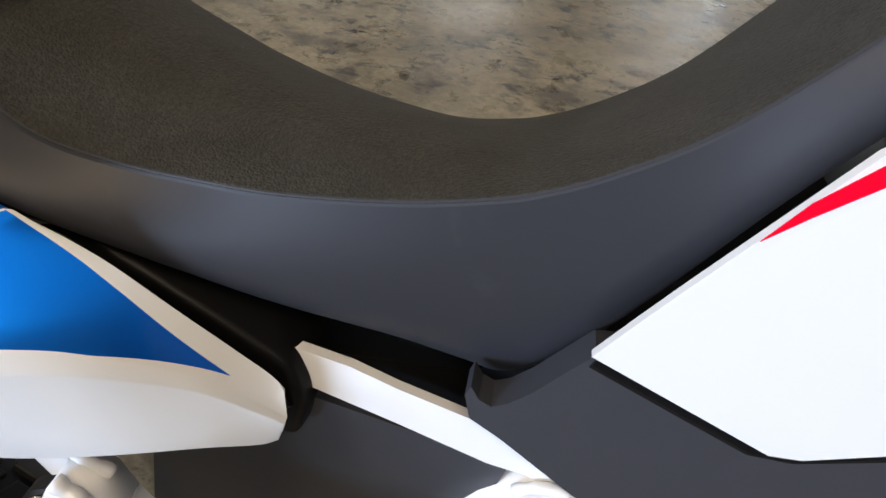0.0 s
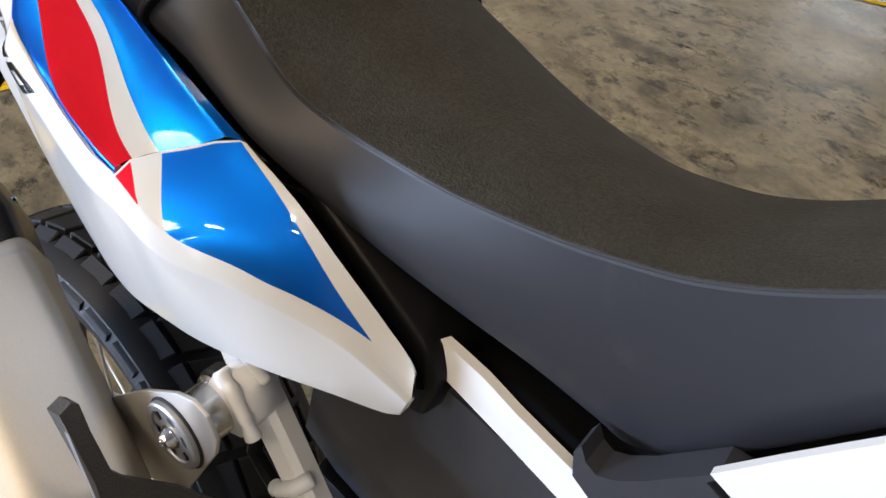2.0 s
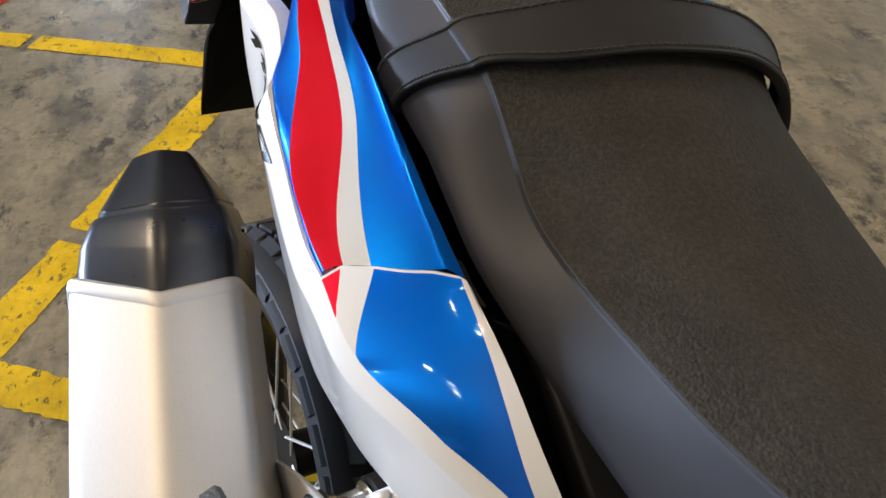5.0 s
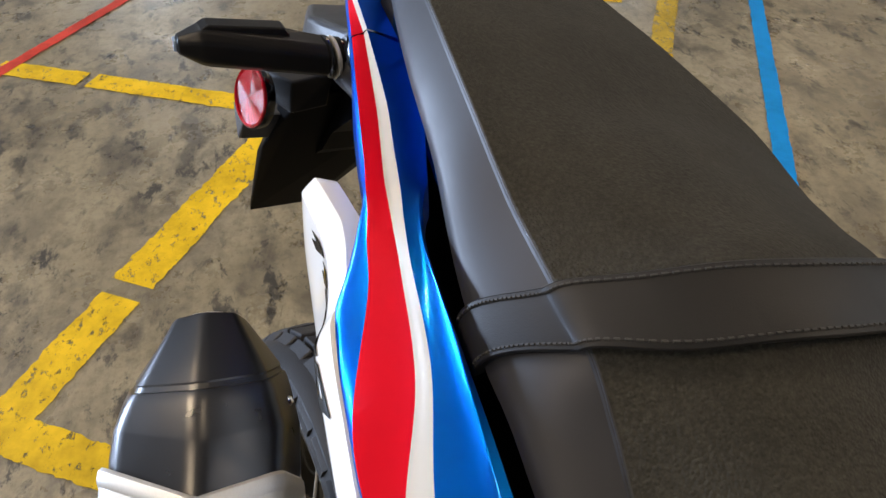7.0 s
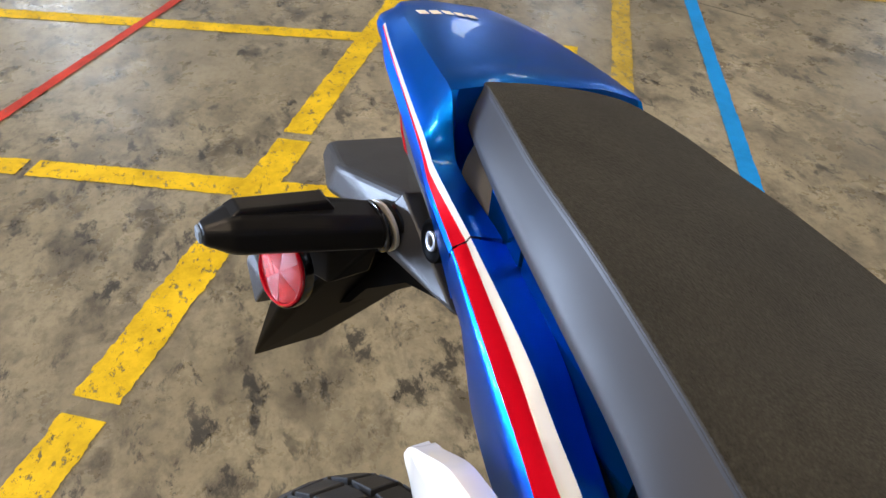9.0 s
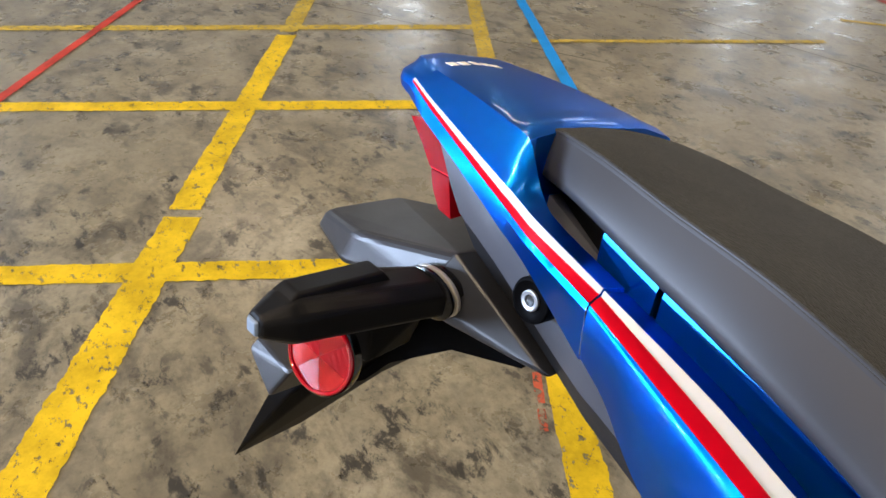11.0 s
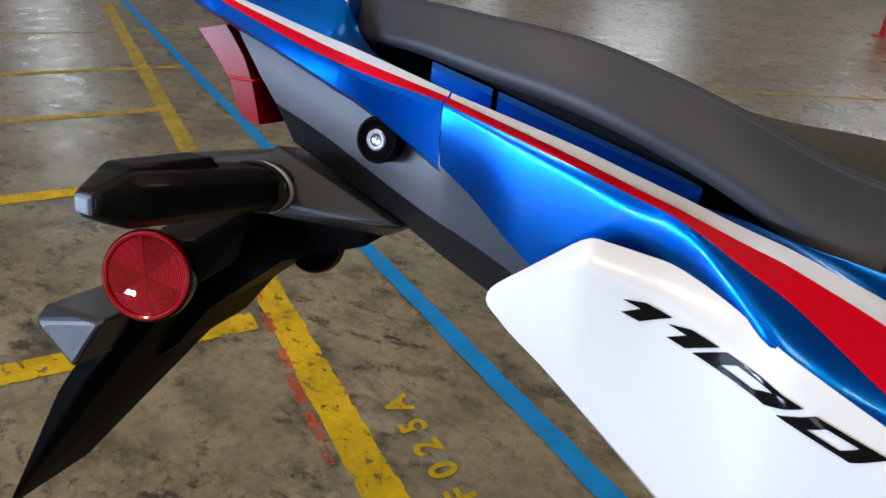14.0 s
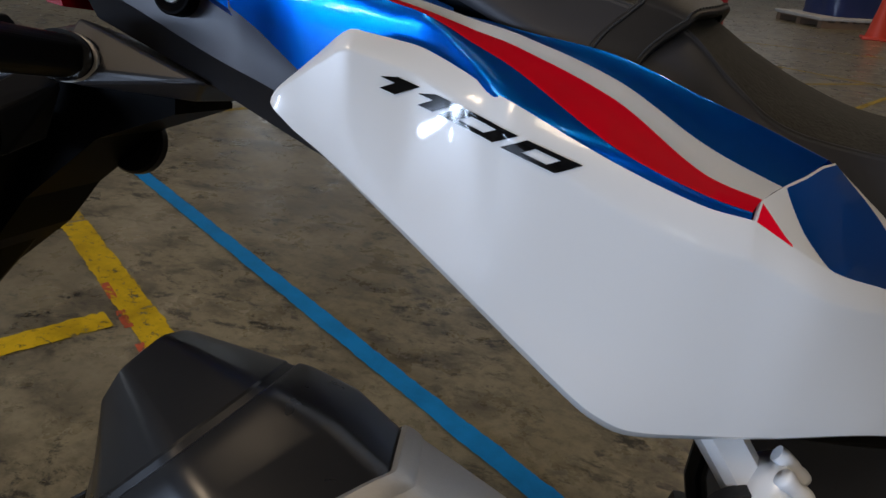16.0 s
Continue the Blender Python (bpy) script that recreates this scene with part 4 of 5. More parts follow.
def under_cowl():
    rows = []
    for i in range(41):
        ut, wt, uc, wc, ul, wl = curve_at(UNDER, i / 40)

        def half(u):
            return 0.0912 * (0.62 + 0.38 * max(0, min(1, (u + 0.42) / 0.2)))

        near = [Vector((ut, -half(ut) + 0.02, wt + 0.012)), Vector((ut, -half(ut), wt))]
        near += [Vector((ut, -half(ut), wt)).lerp(Vector((uc, -half(uc), wc)), s) - Vector((0, 0.002 * math.sin(math.pi * s), 0)) for s in (0.3, 0.7, 1.0)]
        near += [Vector((uc, -half(uc) + 0.002, wc - 0.002)), Vector((ul, -half(ul) + 0.012, wl)), Vector((ul, -half(ul) + 0.03, wl + 0.004))]
        rows.append(near + [other(p) for p in near[::-1]])
    bm = bmesh.new()
    # fold and underside take the darker copy, so their shade is coloured in
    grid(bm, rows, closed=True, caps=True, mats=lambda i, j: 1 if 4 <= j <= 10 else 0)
    part("under_cowl", bm, [UNDER_GREY, UNDER_SHADED], bike, "dark grey plastic under-cowl with a folded lower edge")


under_cowl()
def tail_light():
    ob = None
    for k, pts in enumerate(([(-0.413, 0.987), (-0.392, 0.992), (-0.378, 0.974), (-0.372, 0.9605), (-0.390, 0.9605), (-0.399, 0.972)], [(-0.388, 0.9585), (-0.371, 0.9585), (-0.364, 0.932), (-0.376, 0.934), (-0.384, 0.946)])):
        bm = slab(pts, 0.104, (1, 0, 0), (0, 0, 1), (0, 1, 0), (0, -0.052, 0))
        bm = bevelled(bm, 0.0035, 3)
        ob = part("tail_light", bm, LENS, bike, "red tail light lens in two steps") if ob is None else part("lower_lens", bm, LENS, ob)
    part("rib", slab([(-0.391, 0.9600), (-0.371, 0.9600), (-0.370, 0.9590), (-0.389, 0.9590)], 0.102, (1, 0, 0), (0, 0, 1), (0, 1, 0), (0, -0.051, 0)), RED, ob, "thin bright red rib", smooth=False)


tail_light()

# ---- rear fender with reflector and turn signal ----
fender = part("rear_fender", hull([(-0.5435, -0.112, 0.602), (-0.479, -0.115, 0.7306), (-0.4424, -0.118, 0.7577), (-0.400, -0.100, 0.860), (-0.365, -0.098, 0.855), (-0.541, -0.035, 0.606), (-0.512, -0.012, 0.653), (-0.486, 0.007, 0.692), (-0.455, 0.0175, 0.736), (-0.400, 0.028, 0.805), (-0.352, 0.032, 0.862), (-0.395, 0.03, 0.870)], 0.002), FENDER_BLACK, bike, "gloss black plastic rear fender and plate holder", smooth=False)
part("plate_bracket", hull([(-0.467, -0.1405, 0.797), (-0.463, -0.134, 0.808), (-0.410, -0.1405, 0.812), (-0.432, -0.144, 0.775), (-0.465, -0.080, 0.800), (-0.461, -0.080, 0.808), (-0.408, -0.080, 0.812), (-0.430, -0.080, 0.772)], 0.0025), HOUSING, fender, smooth=False)
part("reflector_stay", hull([(-0.398, -0.124, 0.862), (-0.398, -0.124, 0.836), (-0.366, -0.110, 0.866), (-0.366, -0.110, 0.836), (-0.372, -0.080, 0.892), (-0.345, -0.080, 0.884), (-0.358, -0.080, 0.846), (-0.388, -0.080, 0.846)], 0.002), PLASTIC, fender, smooth=False)
bm = slab([(-0.474, 0.716), (-0.4206, 0.7605), (-0.393, 0.797), (-0.335, 0.847), (-0.277, 0.870), (-0.277, 0.885), (-0.36, 0.885), (-0.40, 0.865), (-0.455, 0.80)], 0.085, (1, 0, 0), (0, 0, 1), (0, 1, 0), (0, -0.062, 0))
part("mudguard", bevelled(bm, 0.006, 3), FENDER_BLACK, fender, "black inner mudguard", smooth=False)
part("lamp_housing", hull([(-0.50, -0.060, 0.866), (-0.505, 0.00, 0.862), (-0.49, -0.060, 0.886), (-0.48, 0.01, 0.886), (-0.425, -0.080, 0.901), (-0.40, 0.035, 0.892), (-0.335, -0.070, 0.924), (-0.33, 0.06, 0.908), (-0.335, -0.080, 0.895), (-0.44, -0.082, 0.868), (-0.335, 0.07, 0.88), (-0.45, 0.03, 0.85)], 0.005, 3), HOUSING, fender, smooth=False)
part("fender_skirt", hull([(-0.338, -0.072, 0.926), (-0.350, -0.088, 0.894), (-0.245, -0.083, 0.894), (-0.262, -0.062, 0.880), (-0.335, -0.086, 0.884), (-0.25, 0.04, 0.878), (-0.335, 0.05, 0.905)], 0.002), HOUSING, fender, smooth=False)
part("left_reflector", turned([(0, 0.024), (0.003, 0.026), (0.010, 0.026), (0.012, 0.020)], (-0.362, 0.022, 0.834), (0.1, 1, -0.2), 32), PLASTIC, fender, "back of the black reflector cup")


def turn_signal():
    body = []
    for v, u, w, du, dw in ((-0.2015, -0.3555, 0.9090, 0.0075, 0.0065), (-0.185, -0.355, 0.9085, 0.0160, 0.0138), (-0.179, -0.355, 0.9080, 0.0172, 0.0148), (-0.122, -0.351, 0.9040, 0.0172, 0.0148), (-0.116, -0.350, 0.9030, 0.0170, 0.0140), (-0.090, -0.340, 0.9015, 0.0195, 0.0132)):
        body += [(u + du, v, w + 0.55 * dw), (u + 0.55 * du, v, w + dw), (u - 0.55 * du, v, w + dw), (u - du, v, w + 0.5 * dw), (u - du, v, w - 0.5 * dw), (u - 0.5 * du, v, w - dw), (u + 0.5 * du, v, w - dw), (u + du, v, w - 0.5 * dw)]
    ob = part("turn_signal", hull(body, 0.0025, 3), PLASTIC, bike, "black turn signal on a rubber stalk", smooth=False)
    part("ridge", hull([(-0.366, -0.186, 0.921), (-0.347, -0.186, 0.921), (-0.365, -0.179, 0.9255), (-0.349, -0.179, 0.9255), (-0.362, -0.122, 0.9230), (-0.346, -0.122, 0.9230), (-0.362, -0.115, 0.913), (-0.342, -0.115, 0.913)], 0.0015, 3), PLASTIC, ob, smooth=False)
    part("lens", hull([(-0.3605, -0.2015, 0.9140), (-0.3505, -0.2015, 0.9140), (-0.3605, -0.2015, 0.9040), (-0.3505, -0.2015, 0.9040), (-0.3595, -0.2038, 0.9130), (-0.3515, -0.2038, 0.9130), (-0.3595, -0.2038, 0.9050), (-0.3515, -0.2038, 0.9050)], 0.0008), material("clear_lens", (0.22, 0.28, 0.36), 0.15), ob, "small clear lens", smooth=False)
    for k in range(3):
        rows = [[(-0.338 + a * math.cos(math.pi * q / 20), -0.093 + 0.006 * k + d, 0.902 - 0.001 * k + (a - 0.0065) * math.sin(math.pi * q / 20)) for q in range(40)] for d, a in ((0, 0.0205), (0.001, 0.0225), (0.003, 0.0225), (0.004, 0.0205))]
        bm = bmesh.new()
        grid(bm, rows, closed=True, caps=True)
        part("stalk_ring", bm, STEEL if k == 1 else GLOSS_BLACK, ob)


turn_signal()
n = Vector((0.241, -0.944, 0.223)).normalized()
rc = Vector((-0.3745, -0.1390, 0.8505))
ref = part("reflector", turned([(-0.004, 0.0262), (0.000, 0.0272), (0.0042, 0.0272), (0.0046, 0.0266), (0.0030, 0.0258)], rc, n, 48), GLOSS_BLACK, bike, "round red reflector in a black cup")
part("lens_rim", turned([(0.0030, 0.0262), (0.0058, 0.0258), (0.0066, 0.0246), (0.0058, 0.0234), (0.0030, 0.0232)], rc, n, 48, ring=True), REFLEX_RIM, ref, "clear red rim of the lens")
ru = n.orthogonal().normalized()
rs = n.cross(ru)
for k in range(6):
    bm = bmesh.new()
    low = [rc + n * 0.003 + (ru * math.cos(a) + rs * math.sin(a)) * 0.0234 for a in (math.pi * (2 * k + j / 4) / 6 for j in range(9))]
    lean = (0.0010, -0.0006, 0.0008, -0.0010, 0.0006, -0.0008)[k]
    rows = [[rc + n * (0.0050 + 0.0010 * (1 - f * f) + lean * f * (j - 4) / 4) + (p - rc - n * 0.003) * f for j, p in enumerate(low)] for f in (0.02, 0.35, 0.68, 0.98)] + [low]
    grid(bm, rows)
    part("prism_sector", bm, REFLEX[k % 2], ref, "sector of ribbed red lens")

# seat lock below the cowl
n = Vector((-0.1, -1, 0.05)).normalized()
lock = part("seat_lock", turned([(-0.008, 0.0128), (0.0010, 0.0128), (0.0020, 0.0122), (0.0022, 0.0108), (0.0010, 0.0088), (0.0006, 0.006)], Vector((-0.2575, -0.0985, 0.945)), n, 40), FENDER_BLACK, bike, "round black seat lock with a steel key ring")
part("key_cylinder", turned([(0, 0.0058), (0.0014, 0.0058), (0.0018, 0.0050), (0.0014, 0.0034), (-0.001, 0.0030)], Vector((-0.2575, -0.0985, 0.945)) + n * 0.0008, n, 32), ALLOY, lock)
part("keyhole", turned([(0.0005, 0.0031), (0.0010, 0.0028), (0.0009, 0.001)], Vector((-0.2575, -0.0985, 0.945)) + n * 0.0008, n, 24), GLOSS_BLACK, lock)

# ---- silencer ----
TILT = radians(22)
AX = Vector((-math.cos(TILT), 0.185, math.sin(TILT))).normalized()
ROLL = radians(10)
UP0 = Vector((math.sin(TILT), 0, math.cos(TILT)))
SIDE0 = AX.cross(UP0).normalized() * -1
SIDE0 = SIDE0 if SIDE0.y < 0 else -SIDE0
UPV = UP0 * math.cos(ROLL) + SIDE0 * math.sin(ROLL)
SIDE = SIDE0 * math.cos(ROLL) - UP0 * math.sin(ROLL)


def can_ring(at, shape, scale=1.0, shift=(0, 0), skew=0.0, lean=0.0):
    c = Vector((-0.094, -0.236, 0.694)) + AX * at
    return [c + SIDE * (x * scale + shift[0]) + UPV * (y * scale + shift[1]) + AX * ((max(0, x) + 0.5 * max(0, -x)) * skew + lean * (0.064 - y * scale - shift[1])) for x, y in shape]


def rounded(poly, r=0.25, seg=4):
    out = []
    n = len(poly)
    for i in range(n):
        p0, p1, p2 = (Vector(poly[(i + k) % n]) for k in (-1, 0, 1))
        a, b = p1.lerp(p0, r), p1.lerp(p2, r)
        for k in range(seg + 1):
            s = k / seg
            out.append(tuple((a.lerp(p1, s)).lerp(p1.lerp(b, s), s)))
    return out


CAN = rounded([(0.003, 0.067), (0.060, 0.045), (0.075, -0.01), (0.051, -0.063), (-0.042, -0.063), (-0.061, -0.01), (-0.050, 0.049)], 0.16)
bm = bmesh.new()
grid(bm, [can_ring(a, CAN, s, (0, 0), k) for a, s, k in ((-0.42, 0.80, 0), (-0.35, 0.92, 0), (-0.25, 0.98, 0), (-0.1, 1.0, 0.2), (-0.009, 1.0, 0.5), (-0.007, 1.016, 0.5), (-0.003, 1.022, 0.5), (0.001, 1.014, 0.5), (0.003, 0.985, 0.5), (0.0, 0.95, 0.5))], closed=True, caps=True)
can = part("silencer", bm, STEEL, bike, "brushed stainless steel silencer with a black end cap")
ROUND = [(0.060 * math.cos(math.atan2(y, x)), 0.060 * math.sin(math.atan2(y, x))) for x, y in CAN]


def rounder(f):
    return [(x + (p - x) * f, y + (q - y) * f) for (x, y), (p, q) in zip(CAN, ROUND)]


CAP = ((-0.010, 0.93, -0.001, 0, 0.5, 0), (0.006, 0.955, -0.002, 0, 0.5, 0.04), (0.034, 0.95, -0.004, 0.003, 0.25, 0.20), (0.037, 0.945, -0.004, 0.0033, 0.22, 0.22), (0.058, 0.87, -0.004, 0.0068, 0.05, 0.38), (0.065, 0.84, -0.004, 0.0078, 0, 0.43), (0.0675, 0.815, -0.004, 0.0084, 0, 0.45),
       (0.0680, 0.780, -0.004, 0.0084, 0, 0.45), (0.0715, 0.765, -0.004, 0.0088, 0, 0.45), (0.0730, 0.773, -0.004, 0.0088, 0, 0.45), (0.0745, 0.760, -0.004, 0.0092, 0, 0.45), (0.124, 0.430, -0.004, 0.0210, 0, 0.12), (0.1272, 0.400, -0.004, 0.0215, 0, 0.10), (0.1277, 0.34, -0.004, 0.0215, 0, 0.10), (0.09, 0.32, -0.004, 0.0215, 0, 0.10))
bm = bmesh.new()
grid(bm, [can_ring(a, rounder(min(0.5, max(0, (a - 0.05) / 0.12))), s, (x, y), k, lean) for a, s, x, y, k, lean in CAP], closed=True, caps=True)
part("end_cap", bm, SATIN_BLACK, can, "matt black end cap")
part("tip_ring", turned([(-0.02, 0.0185), (0.0035, 0.0185), (0.0042, 0.0175), (0.0035, 0.0160), (-0.02, 0.0160)], Vector((-0.094, -0.236, 0.694)) + AX * 0.1300 + SIDE * -0.003 + UPV * 0.0215, AX + UPV * 0.10, 40, ring=True), STEEL, can, "bright steel outlet pipe")
part("cap_bolt", turned([(0, 0.004), (0.006, 0.004), (0.008, 0.0025)], (-0.138, -0.178, 0.737), (-0.2, 1, 0.1), 16), CHROME, can)

# ---- silencer bracket, frame tube, foot peg hanger ----
def silencer_bracket():
    bm = bmesh.new()
    flat = [(0.004, -0.200, 0.648), (0.060, -0.200, 0.7055), (0.0695, -0.200, 0.7145), (0.105, -0.200, 0.7425), (0.122, -0.200, 0.7505), (0.135, -0.200, 0.747), (0.143, -0.200, 0.732), (0.140, -0.200, 0.716), (0.1035, -0.200, 0.640), (0.020, -0.200, 0.571)]
    bm.faces.new([bm.verts.new(p) for p in flat])
    bmesh.ops.recalc_face_normals(bm, faces=bm.faces)
    bmesh.ops.solidify(bm, geom=bm.faces[:], thickness=0.003)
    ob = part("silencer_bracket", bevelled(bm, 0.0008, 2), STEEL, bike, "bent stainless bracket of the silencer")
    c = Vector((0.101, -0.201, 0.701))
    bm = bmesh.new()
    rings = [(0.0080, 0.0), (0.0120, 0.0), (0.0125, 0.0), (0.0185, 0.0), (0.0195, -0.0012), (0.0235, -0.0016), (0.0248, -0.0005), (0.0250, 0.003)]
    rows = [[c + Vector((r * math.cos(2 * math.pi * k / 72), -0.003 + d, r * math.sin(2 * math.pi * k / 72))) for k in range(72)] for r, d in rings]
    vs = [[bm.verts.new(p) for p in row] for row in rows]
    for i in range(len(vs) - 1):
        for k in range(72):
            if i == 2 and k % 12 in (2, 3, 4, 5, 6, 7):
                continue
            bm.faces.new([vs[i][k], vs[i][(k + 1) % 72], vs[i + 1][(k + 1) % 72], vs[i + 1][k]])
    bmesh.ops.recalc_face_normals(bm, faces=bm.faces)
    bmesh.ops.solidify(bm, geom=bm.faces[:], thickness=0.0012)
    part("washer", bm, ALLOY, ob, "slotted grey metal washer")
    part("rubber_ring", turned([(0.0005, 0.0262), (0.0, 0.0266), (-0.008, 0.0266), (-0.009, 0.024)], c, (0, -1, 0), 48), RUBBER, ob)
    part("rubber_pad", turned([(0.0, 0.0240), (0.0006, 0.0236)], c, (0, -1, 0), 40), RUBBER, ob)
    part("collar", turned([(-0.034, 0.0215), (-0.0325, 0.0225), (-0.031, 0.0205), (-0.029, 0.0195), (-0.016, 0.0195), (-0.014, 0.0215), (-0.0095, 0.0225)], c, (0, -1, 0), 48), CHROME_DULL, ob, "polished metal spool")
    part("rubber_ring", turned([(-0.048, 0.020), (-0.046, 0.0245), (-0.036, 0.0245), (-0.0345, 0.022)], c, (0, -1, 0), 48), RUBBER, ob)
    part("bolt", turned([(0.002, 0.0088), (0.0035, 0.0088), (0.0038, 0.0070), (0.0065, 0.0066), (0.0095, 0.0050), (0.0105, 0.0032), (0.0085, 0.0028)], c, (0, -1, 0), 32), CHROME, ob, "domed hexagon bolt")


silencer_bracket()


def square_bar(points, half, chamfer):
    pts, rows = [Vector(p) for p in points], []
    for i, p in enumerate(pts):
        d = (pts[min(i + 1, len(pts) - 1)] - pts[max(i - 1, 0)]).normalized()
        s = (Vector((0.35, -0.93, 0)) - d * d.dot(Vector((0.35, -0.93, 0)))).normalized()
        u = d.cross(s)
        h, c = half, half - chamfer
        rows.append([p + s * x + u * y for x, y in ((h, -c), (h, c), (c, h), (-c, h), (-h, c), (-h, -c), (-c, -h), (c, -h))])
    bm = bmesh.new()
    grid(bm, rows, closed=True, caps=True)
    return bm


def bead(points, radius, seed):
    """A lumpy weld bead."""
    pts = [Vector(p) for p in points]
    path = []
    for i in range(len(pts) - 1):
        path += [pts[i].lerp(pts[i + 1], k / 6) for k in range(6)]
    return tube(path + [pts[-1]], [radius * (1 + 0.30 * noise.noise(p * 160 + Vector((seed, 0, 0)))) for p in path + [pts[-1]]], 14)


sub = part("subframe_tube", square_bar([(0.066, -0.140, 0.768), (0.102, -0.143, 0.719), (0.1407, -0.143, 0.6664), (0.185, -0.143, 0.602), (0.215, -0.142, 0.555)], 0.0115, 0.0045), FRAME_WHITE, bike, "white painted square subframe tube with weld beads")
part("gusset", bevelled(slab([(0.104, 0.737), (0.094, 0.716), (0.098, 0.698), (0.113, 0.687), (0.128, 0.694), (0.134, 0.710), (0.126, 0.728), (0.114, 0.741)], 0.032, (1, 0, 0), (0, 0, 1), (0, 1, 0), (0, -0.172, 0)), 0.004, 3), FRAME_WHITE, sub, sharp=90)
part("weld_bead", bead([(0.108, -0.170, 0.742), (0.120, -0.171, 0.733), (0.130, -0.171, 0.718), (0.138, -0.170, 0.702)], 0.0050, 1), FRAME_WHITE, sub, sharp=90)
part("weld_bead", bead([(0.110, -0.152, 0.745), (0.119, -0.153, 0.740), (0.127, -0.150, 0.731)], 0.0044, 2), FRAME_WHITE, sub, sharp=90)
part("weld_bead", bead([(0.140, -0.155, 0.632), (0.149, -0.158, 0.641), (0.160, -0.155, 0.652), (0.166, -0.144, 0.658)], 0.0060, 3), FRAME_WHITE, sub, sharp=90)

HANGER = [(0.095, -0.259, 0.766), (0.093, -0.251, 0.768), (0.094, -0.248, 0.765), (0.099, -0.248, 0.747), (0.108, -0.246, 0.716), (0.112, -0.237, 0.700), (0.119, -0.208, 0.665), (0.132, -0.175, 0.613), (0.139, -0.159, 0.583), (0.142, -0.171, 0.576), (0.127, -0.214, 0.642), (0.118, -0.239, 0.681), (0.122, -0.248, 0.669), (0.130, -0.252, 0.646), (0.129, -0.261, 0.651), (0.121, -0.258, 0.675), (0.109, -0.256, 0.715)]
n = -Vector((0.954, 0.095, 0.284)).normalized()
c = Vector((0.0932, -0.2517, 0.7677))
bm = bmesh.new()
flat = [Vector(p) - n * (Vector(p) - c).dot(n) for p in HANGER]
lo, hi = [bm.verts.new(p) for p in flat], [bm.verts.new(p + n * 0.012) for p in flat]
bm.faces.new(lo)
bm.faces.new(hi[::-1])
for i in range(len(lo)):
    bm.faces.new([lo[i], hi[i], hi[(i + 1) % len(lo)], lo[(i + 1) % len(lo)]])
part("peg_hanger", bevelled(bm, 0.0028, 3), CAST, bike, "dark cast foot peg hanger with a heel guard")
plate = [Vector(p) for p in ((0.0950, -0.2585, 0.7535), (0.1059, -0.2552, 0.7157), (0.1114, -0.2326, 0.6897), (0.1263, -0.1897, 0.6253), (0.1329, -0.1754, 0.5984), (0.1434, -0.1714, 0.5615), (0.150, -0.2100, 0.5480), (0.1330, -0.2600, 0.6240))]
flat = [p - n * (p - c).dot(n) for p in plate]
bm = bmesh.new()
lo, hi = [bm.verts.new(p + n * 0.001) for p in flat], [bm.verts.new(p + n * 0.005) for p in flat]
bm.faces.new(lo)
bm.faces.new(hi[::-1])
for i in range(len(lo)):
    bm.faces.new([lo[i], hi[i], hi[(i + 1) % len(lo)], lo[(i + 1) % len(lo)]])
hanger_plate = part("heel_plate", bevelled(bm, 0.001, 2), ALLOY, bike, "satin alloy heel plate with a black rubber pad")
pad = [Vector(p) for p in ((0.1151, -0.2439, 0.6808), (0.1174, -0.2315, 0.6690), (0.1263, -0.2066, 0.6309), (0.1331, -0.2066, 0.6080), (0.1400, -0.2400, 0.5950), (0.1264, -0.2514, 0.6454))]
flat = [p - n * (p - c).dot(n) for p in pad]
bm = bmesh.new()
lo, hi = [bm.verts.new(p + n * 0.003) for p in flat], [bm.verts.new(p + n * 0.008) for p in flat]
bm.faces.new(lo)
bm.faces.new(hi[::-1])
for i in range(len(lo)):
    bm.faces.new([lo[i], hi[i], hi[(i + 1) % len(lo)], lo[(i + 1) % len(lo)]])
part("rubber_pad", bevelled(bm, 0.0012, 2), RUBBER, hanger_plate, "black rubber pad")
part("brake_hose", tube([(0.10, -0.085, 0.80), (0.085, -0.11, 0.70), (0.10, -0.14, 0.62), (0.14, -0.145, 0.60), (0.17, -0.13, 0.57)], 0.0065, 12), PLASTIC, bike, "black rubber brake hose")
part("swingarm", hull([(0.12, -0.10, 0.58), (0.12, 0.08, 0.58), (0.12, -0.10, 0.48), (0.12, 0.08, 0.48), (0.40, -0.09, 0.50), (0.40, 0.09, 0.50), (0.40, -0.09, 0.40), (0.40, 0.09, 0.40)], 0.01), PLASTIC, bike, "black swingarm pivot behind the covers")

# ---- frame rail and black covers under the seat ----
bm = slab([(0.178, 0.806), (0.205, 0.797), (0.246, 0.7885), (0.273, 0.7785), (0.3175, 0.7655), (0.335, 0.7545), (0.365, 0.733), (0.40, 0.7195), (0.48, 0.690), (0.48, 0.664), (0.356, 0.7265), (0.331, 0.731), (0.274, 0.7505), (0.216, 0.769), (0.185, 0.782)], 0.007, (1, 0, 0), (0, 0, 1), (0, 1, 0), (0, -0.094, 0))
part("frame_rail", bevelled(bm, 0.0018), FRAME_WHITE, bike, "white painted main frame rail")
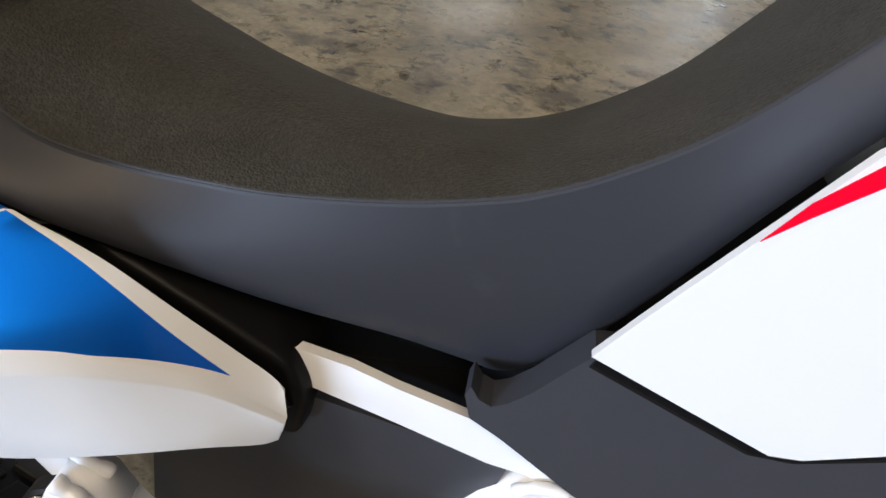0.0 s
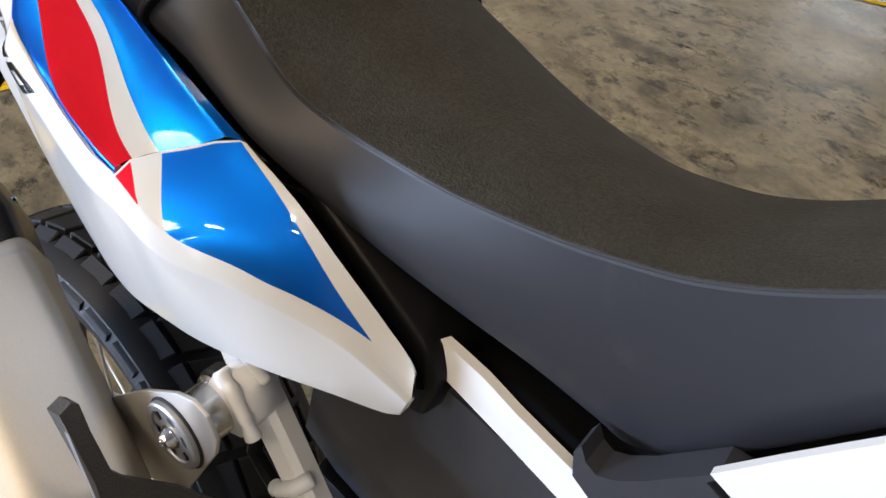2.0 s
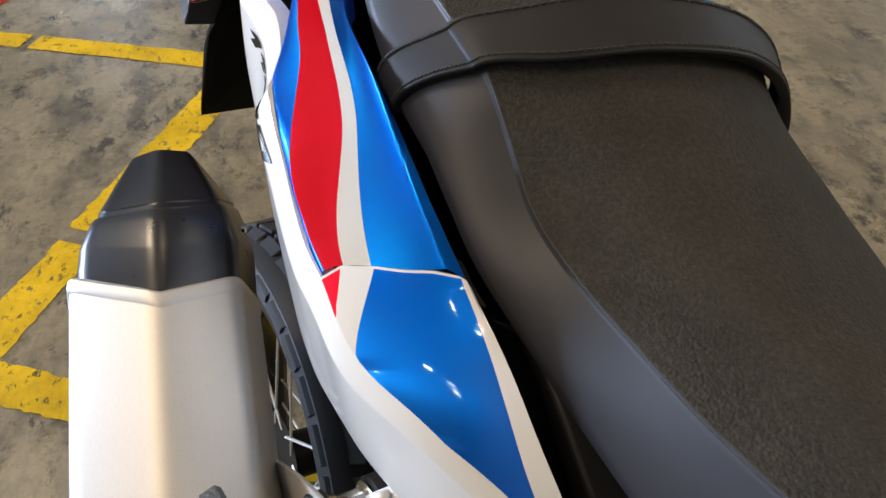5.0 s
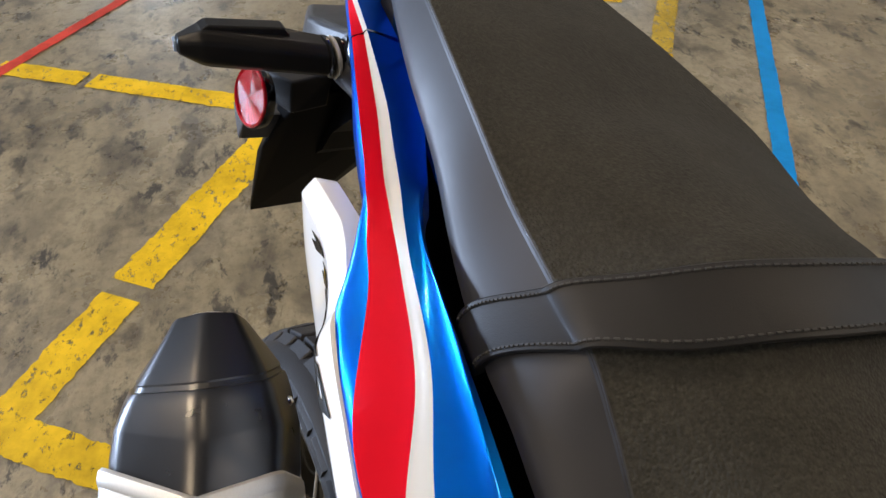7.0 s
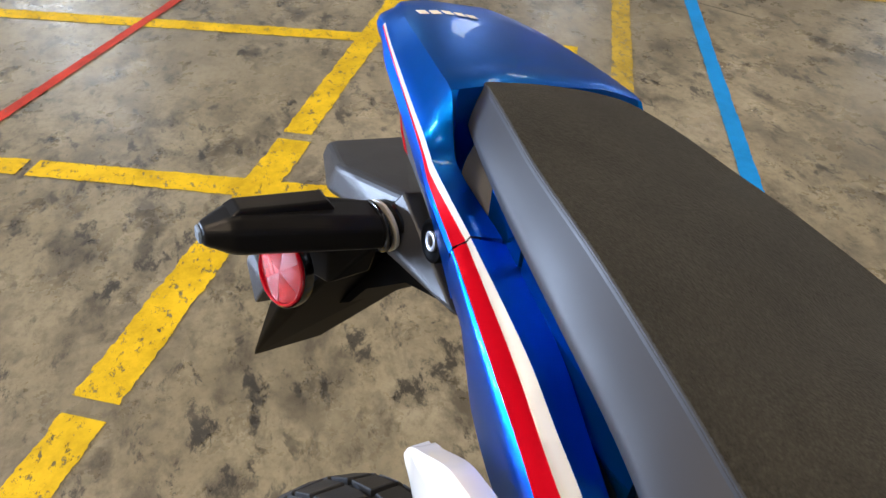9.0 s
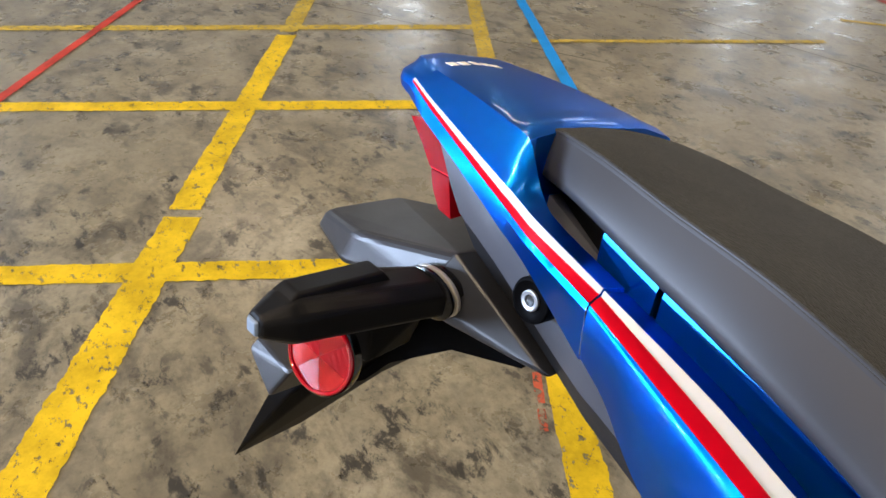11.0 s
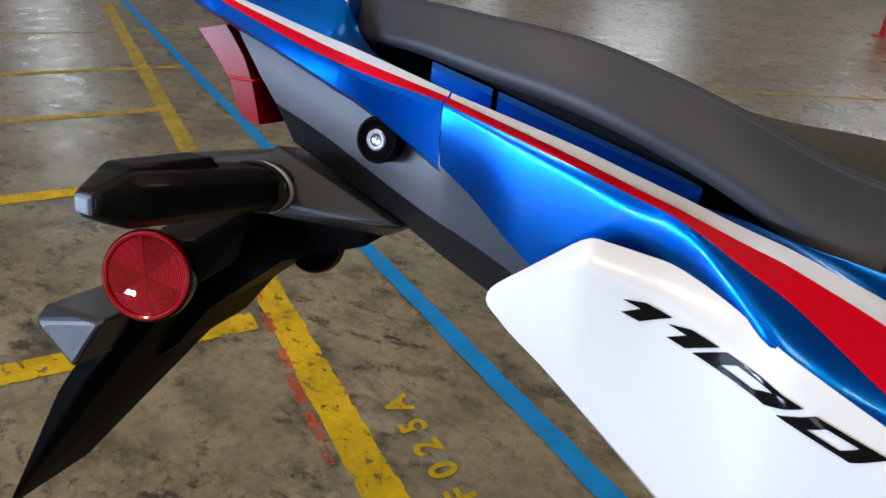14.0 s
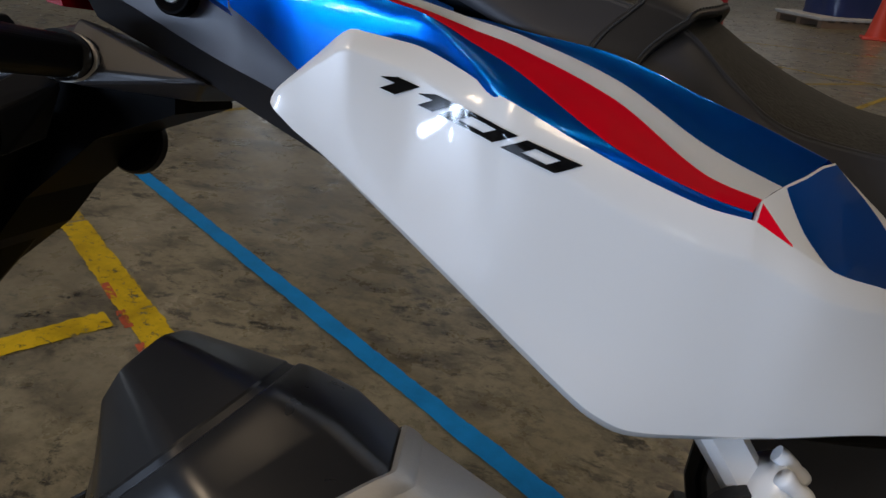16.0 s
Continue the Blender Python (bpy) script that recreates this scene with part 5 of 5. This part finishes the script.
part("inner_cover", hull([(0.10, -0.105, 0.86), (0.182, -0.105, 0.812), (0.214, -0.106, 0.792), (0.224, -0.106, 0.765), (0.218, -0.106, 0.735), (0.14, -0.106, 0.73), (0.06, -0.095, 0.85), (0.06, -0.095, 0.76), (0.10, -0.05, 0.87), (0.19, -0.05, 0.83), (0.224, -0.05, 0.80), (0.224, -0.05, 0.73), (0.1, -0.05, 0.72)], 0.005, 3), PLASTIC, bike, "black plastic inner cover")
bm = slab([(0.12, 0.755), (0.20, 0.757), (0.322, 0.731), (0.345, 0.722), (0.31, 0.60), (0.16, 0.56), (0.10, 0.60)], 0.04, (1, 0, 0), (0, 0, 1), (0, 1, 0), (0, -0.088, 0))
part("lower_cover", bevelled(bm, 0.004), GREY_PLASTIC, bike, "black plastic lower cover")
bm = slab([(0.3125, 0.800), (0.3167, 0.7835), (0.335, 0.772), (0.375, 0.742), (0.42, 0.71), (0.60, 0.62), (0.60, 0.83), (0.50, 0.85), (0.372, 0.843), (0.3566, 0.8235), (0.3463, 0.810), (0.3350, 0.799), (0.3270, 0.7950), (0.3200, 0.7985), (0.3150, 0.807)], 0.02, (1, 0, 0), (0, 0, 1), (0, 1, 0), (0, -0.110, 0))
part("front_cover", bevelled(bm, 0.004, 3), GREY_PLASTIC, bike, "black plastic frame cover")
bm = slab([(0.16, 0.76), (0.31, 0.770), (0.40, 0.82), (0.47, 0.92), (0.60, 0.98), (0.60, 0.70), (0.36, 0.70), (0.16, 0.72)], 0.10, (1, 0, 0), (0, 0, 1), (0, 1, 0), (0, -0.060, 0))
part("frame_core", bevelled(bm, 0.004), PLASTIC, bike, "black frame and wiring behind the covers")
fair = [(0.3690, 0.8467), (0.386, 0.873), (0.401, 0.8955), (0.4205, 0.924), (0.4505, 0.9675), (0.50, 1.01), (0.62, 1.05), (0.62, 0.845), (0.52, 0.820), (0.482, 0.805), (0.466, 0.804)]
bm = slab(fair, 0.005, (1, 0, 0), (0, 0, 1), (0, 1, 0), (0, -0.116, 0))
fairing = part("front_fairing", bevelled(bm, 0.0025, 3), WHITE, bike, "gloss white front fairing with a red stripe")
bm = slab([(0.4205, 0.9235), (0.4335, 0.9440), (0.4525, 0.9640), (0.52, 1.025), (0.53, 1.008), (0.4557, 0.9551), (0.4358, 0.9380)], 0.0006, (1, 0, 0), (0, 0, 1), (0, 1, 0), (0, -0.1168, 0))
part("red_stripe", bm, RED, fairing, "red stripe decal", smooth=False)
bm = slab([(0.30, 0.655), (0.330, 0.697), (0.3565, 0.7202), (0.375, 0.7233), (0.398, 0.7125), (0.42, 0.69), (0.40, 0.62), (0.33, 0.62)], 0.03, (1, 0, 0), (0, 0, 1), (0, 1, 0), (0, -0.098, 0))
node = part("frame_node", bevelled(bm, 0.006, 3), FRAME_WHITE, bike, "white painted frame casting with weld beads", sharp=90)
part("weld_bead", bead([(0.350, -0.098, 0.716), (0.362, -0.099, 0.7235), (0.375, -0.099, 0.725), (0.390, -0.098, 0.720)], 0.0045, 5), FRAME_WHITE, node, sharp=90)
# the fairing's rim
part("fairing_seam", tube([(0.3715, -0.108, 0.838), (0.46, -0.108, 0.799), (0.482, -0.108, 0.799), (0.53, -0.108, 0.815)], 0.004, 8), PLASTIC, fairing)

# ---- rear wheel ----
AXLE = Vector((-0.20, -0.092, 0.300))
WHEEL = 0.92


def wheel():
    def at(a, v, r):
        r *= WHEEL
        return AXLE + Vector((math.cos(a), 0, 0)) * r + LOCAL_UP * math.sin(a) * r + NORMAL * v

    ob = part("rear_wheel", turned([(-0.03, 0.06), (-0.028, 0.03), (0.028, 0.03), (0.03, 0.06)], AXLE, NORMAL, 32), PLASTIC, bike, "spoked rear wheel with a black rim and block-tread tyre")
    prof = [(-0.054, 0.232), (-0.068, 0.252), (-0.076, 0.278), (-0.072, 0.300), (-0.058, 0.313), (-0.03, 0.321), (0, 0.324), (0.03, 0.321), (0.058, 0.313), (0.072, 0.300), (0.076, 0.278), (0.068, 0.252), (0.054, 0.232)]
    part("tyre", turned([(p, r * WHEEL) for p, r in prof], AXLE, NORMAL, 96, ring=True), RUBBER, ob, "black block-tread tyre")
    for k in range(36):
        for side in (-1, 1):
            a0 = 2 * math.pi * k / 36
            for corners in (((0.0, 0.004, 0.325), (0.145, 0.004, 0.325), (0.185, 0.040, 0.320), (0.040, 0.040, 0.320)), ((0.045, 0.044, 0.318), (0.19, 0.044, 0.318), (0.215, 0.077, 0.288), (0.070, 0.077, 0.288))):
                bm = bmesh.new()
                mid = [sum(q[i] for q in corners) / 4 for i in range(3)]
                vs = [bm.verts.new(at(a0 + mid[0] + (da - mid[0]) * f + 0.035 * (side > 0), side * (mid[1] + (v - mid[1]) * f), r + h)) for da, v, r in corners for h, f in ((-0.004, 1.0), (0.0052, 0.97), (0.0065, 0.90))]
                for q in range(4):
                    p = (q + 1) % 4
                    bm.faces.new([vs[3 * q], vs[3 * p], vs[3 * p + 1], vs[3 * q + 1]])
                    bm.faces.new([vs[3 * q + 1], vs[3 * p + 1], vs[3 * p + 2], vs[3 * q + 2]])
                bm.faces.new([vs[2], vs[5], vs[8], vs[11]])
                part("tread_block", bm, RUBBER, ob, smooth=False)
    part("rim", turned([(p, r * WHEEL) for p, r in ((-0.054, 0.236), (-0.052, 0.222), (-0.03, 0.212), (0.03, 0.212), (0.052, 0.222), (0.054, 0.236), (0.050, 0.240), (-0.050, 0.240))], AXLE, NORMAL, 96, ring=True), GLOSS_BLACK, ob, "gloss black rim")
    for k in range(32):
        a = 2 * math.pi * k / 32
        b = a + (0.55 if k % 2 else -0.55)
        s = -1 if k % 4 < 2 else 1
        part("spoke", tube([at(b, s * 0.03, 0.05), at(a, s * 0.046, 0.215)], 0.0019, 6), STEEL, ob)


wheel()
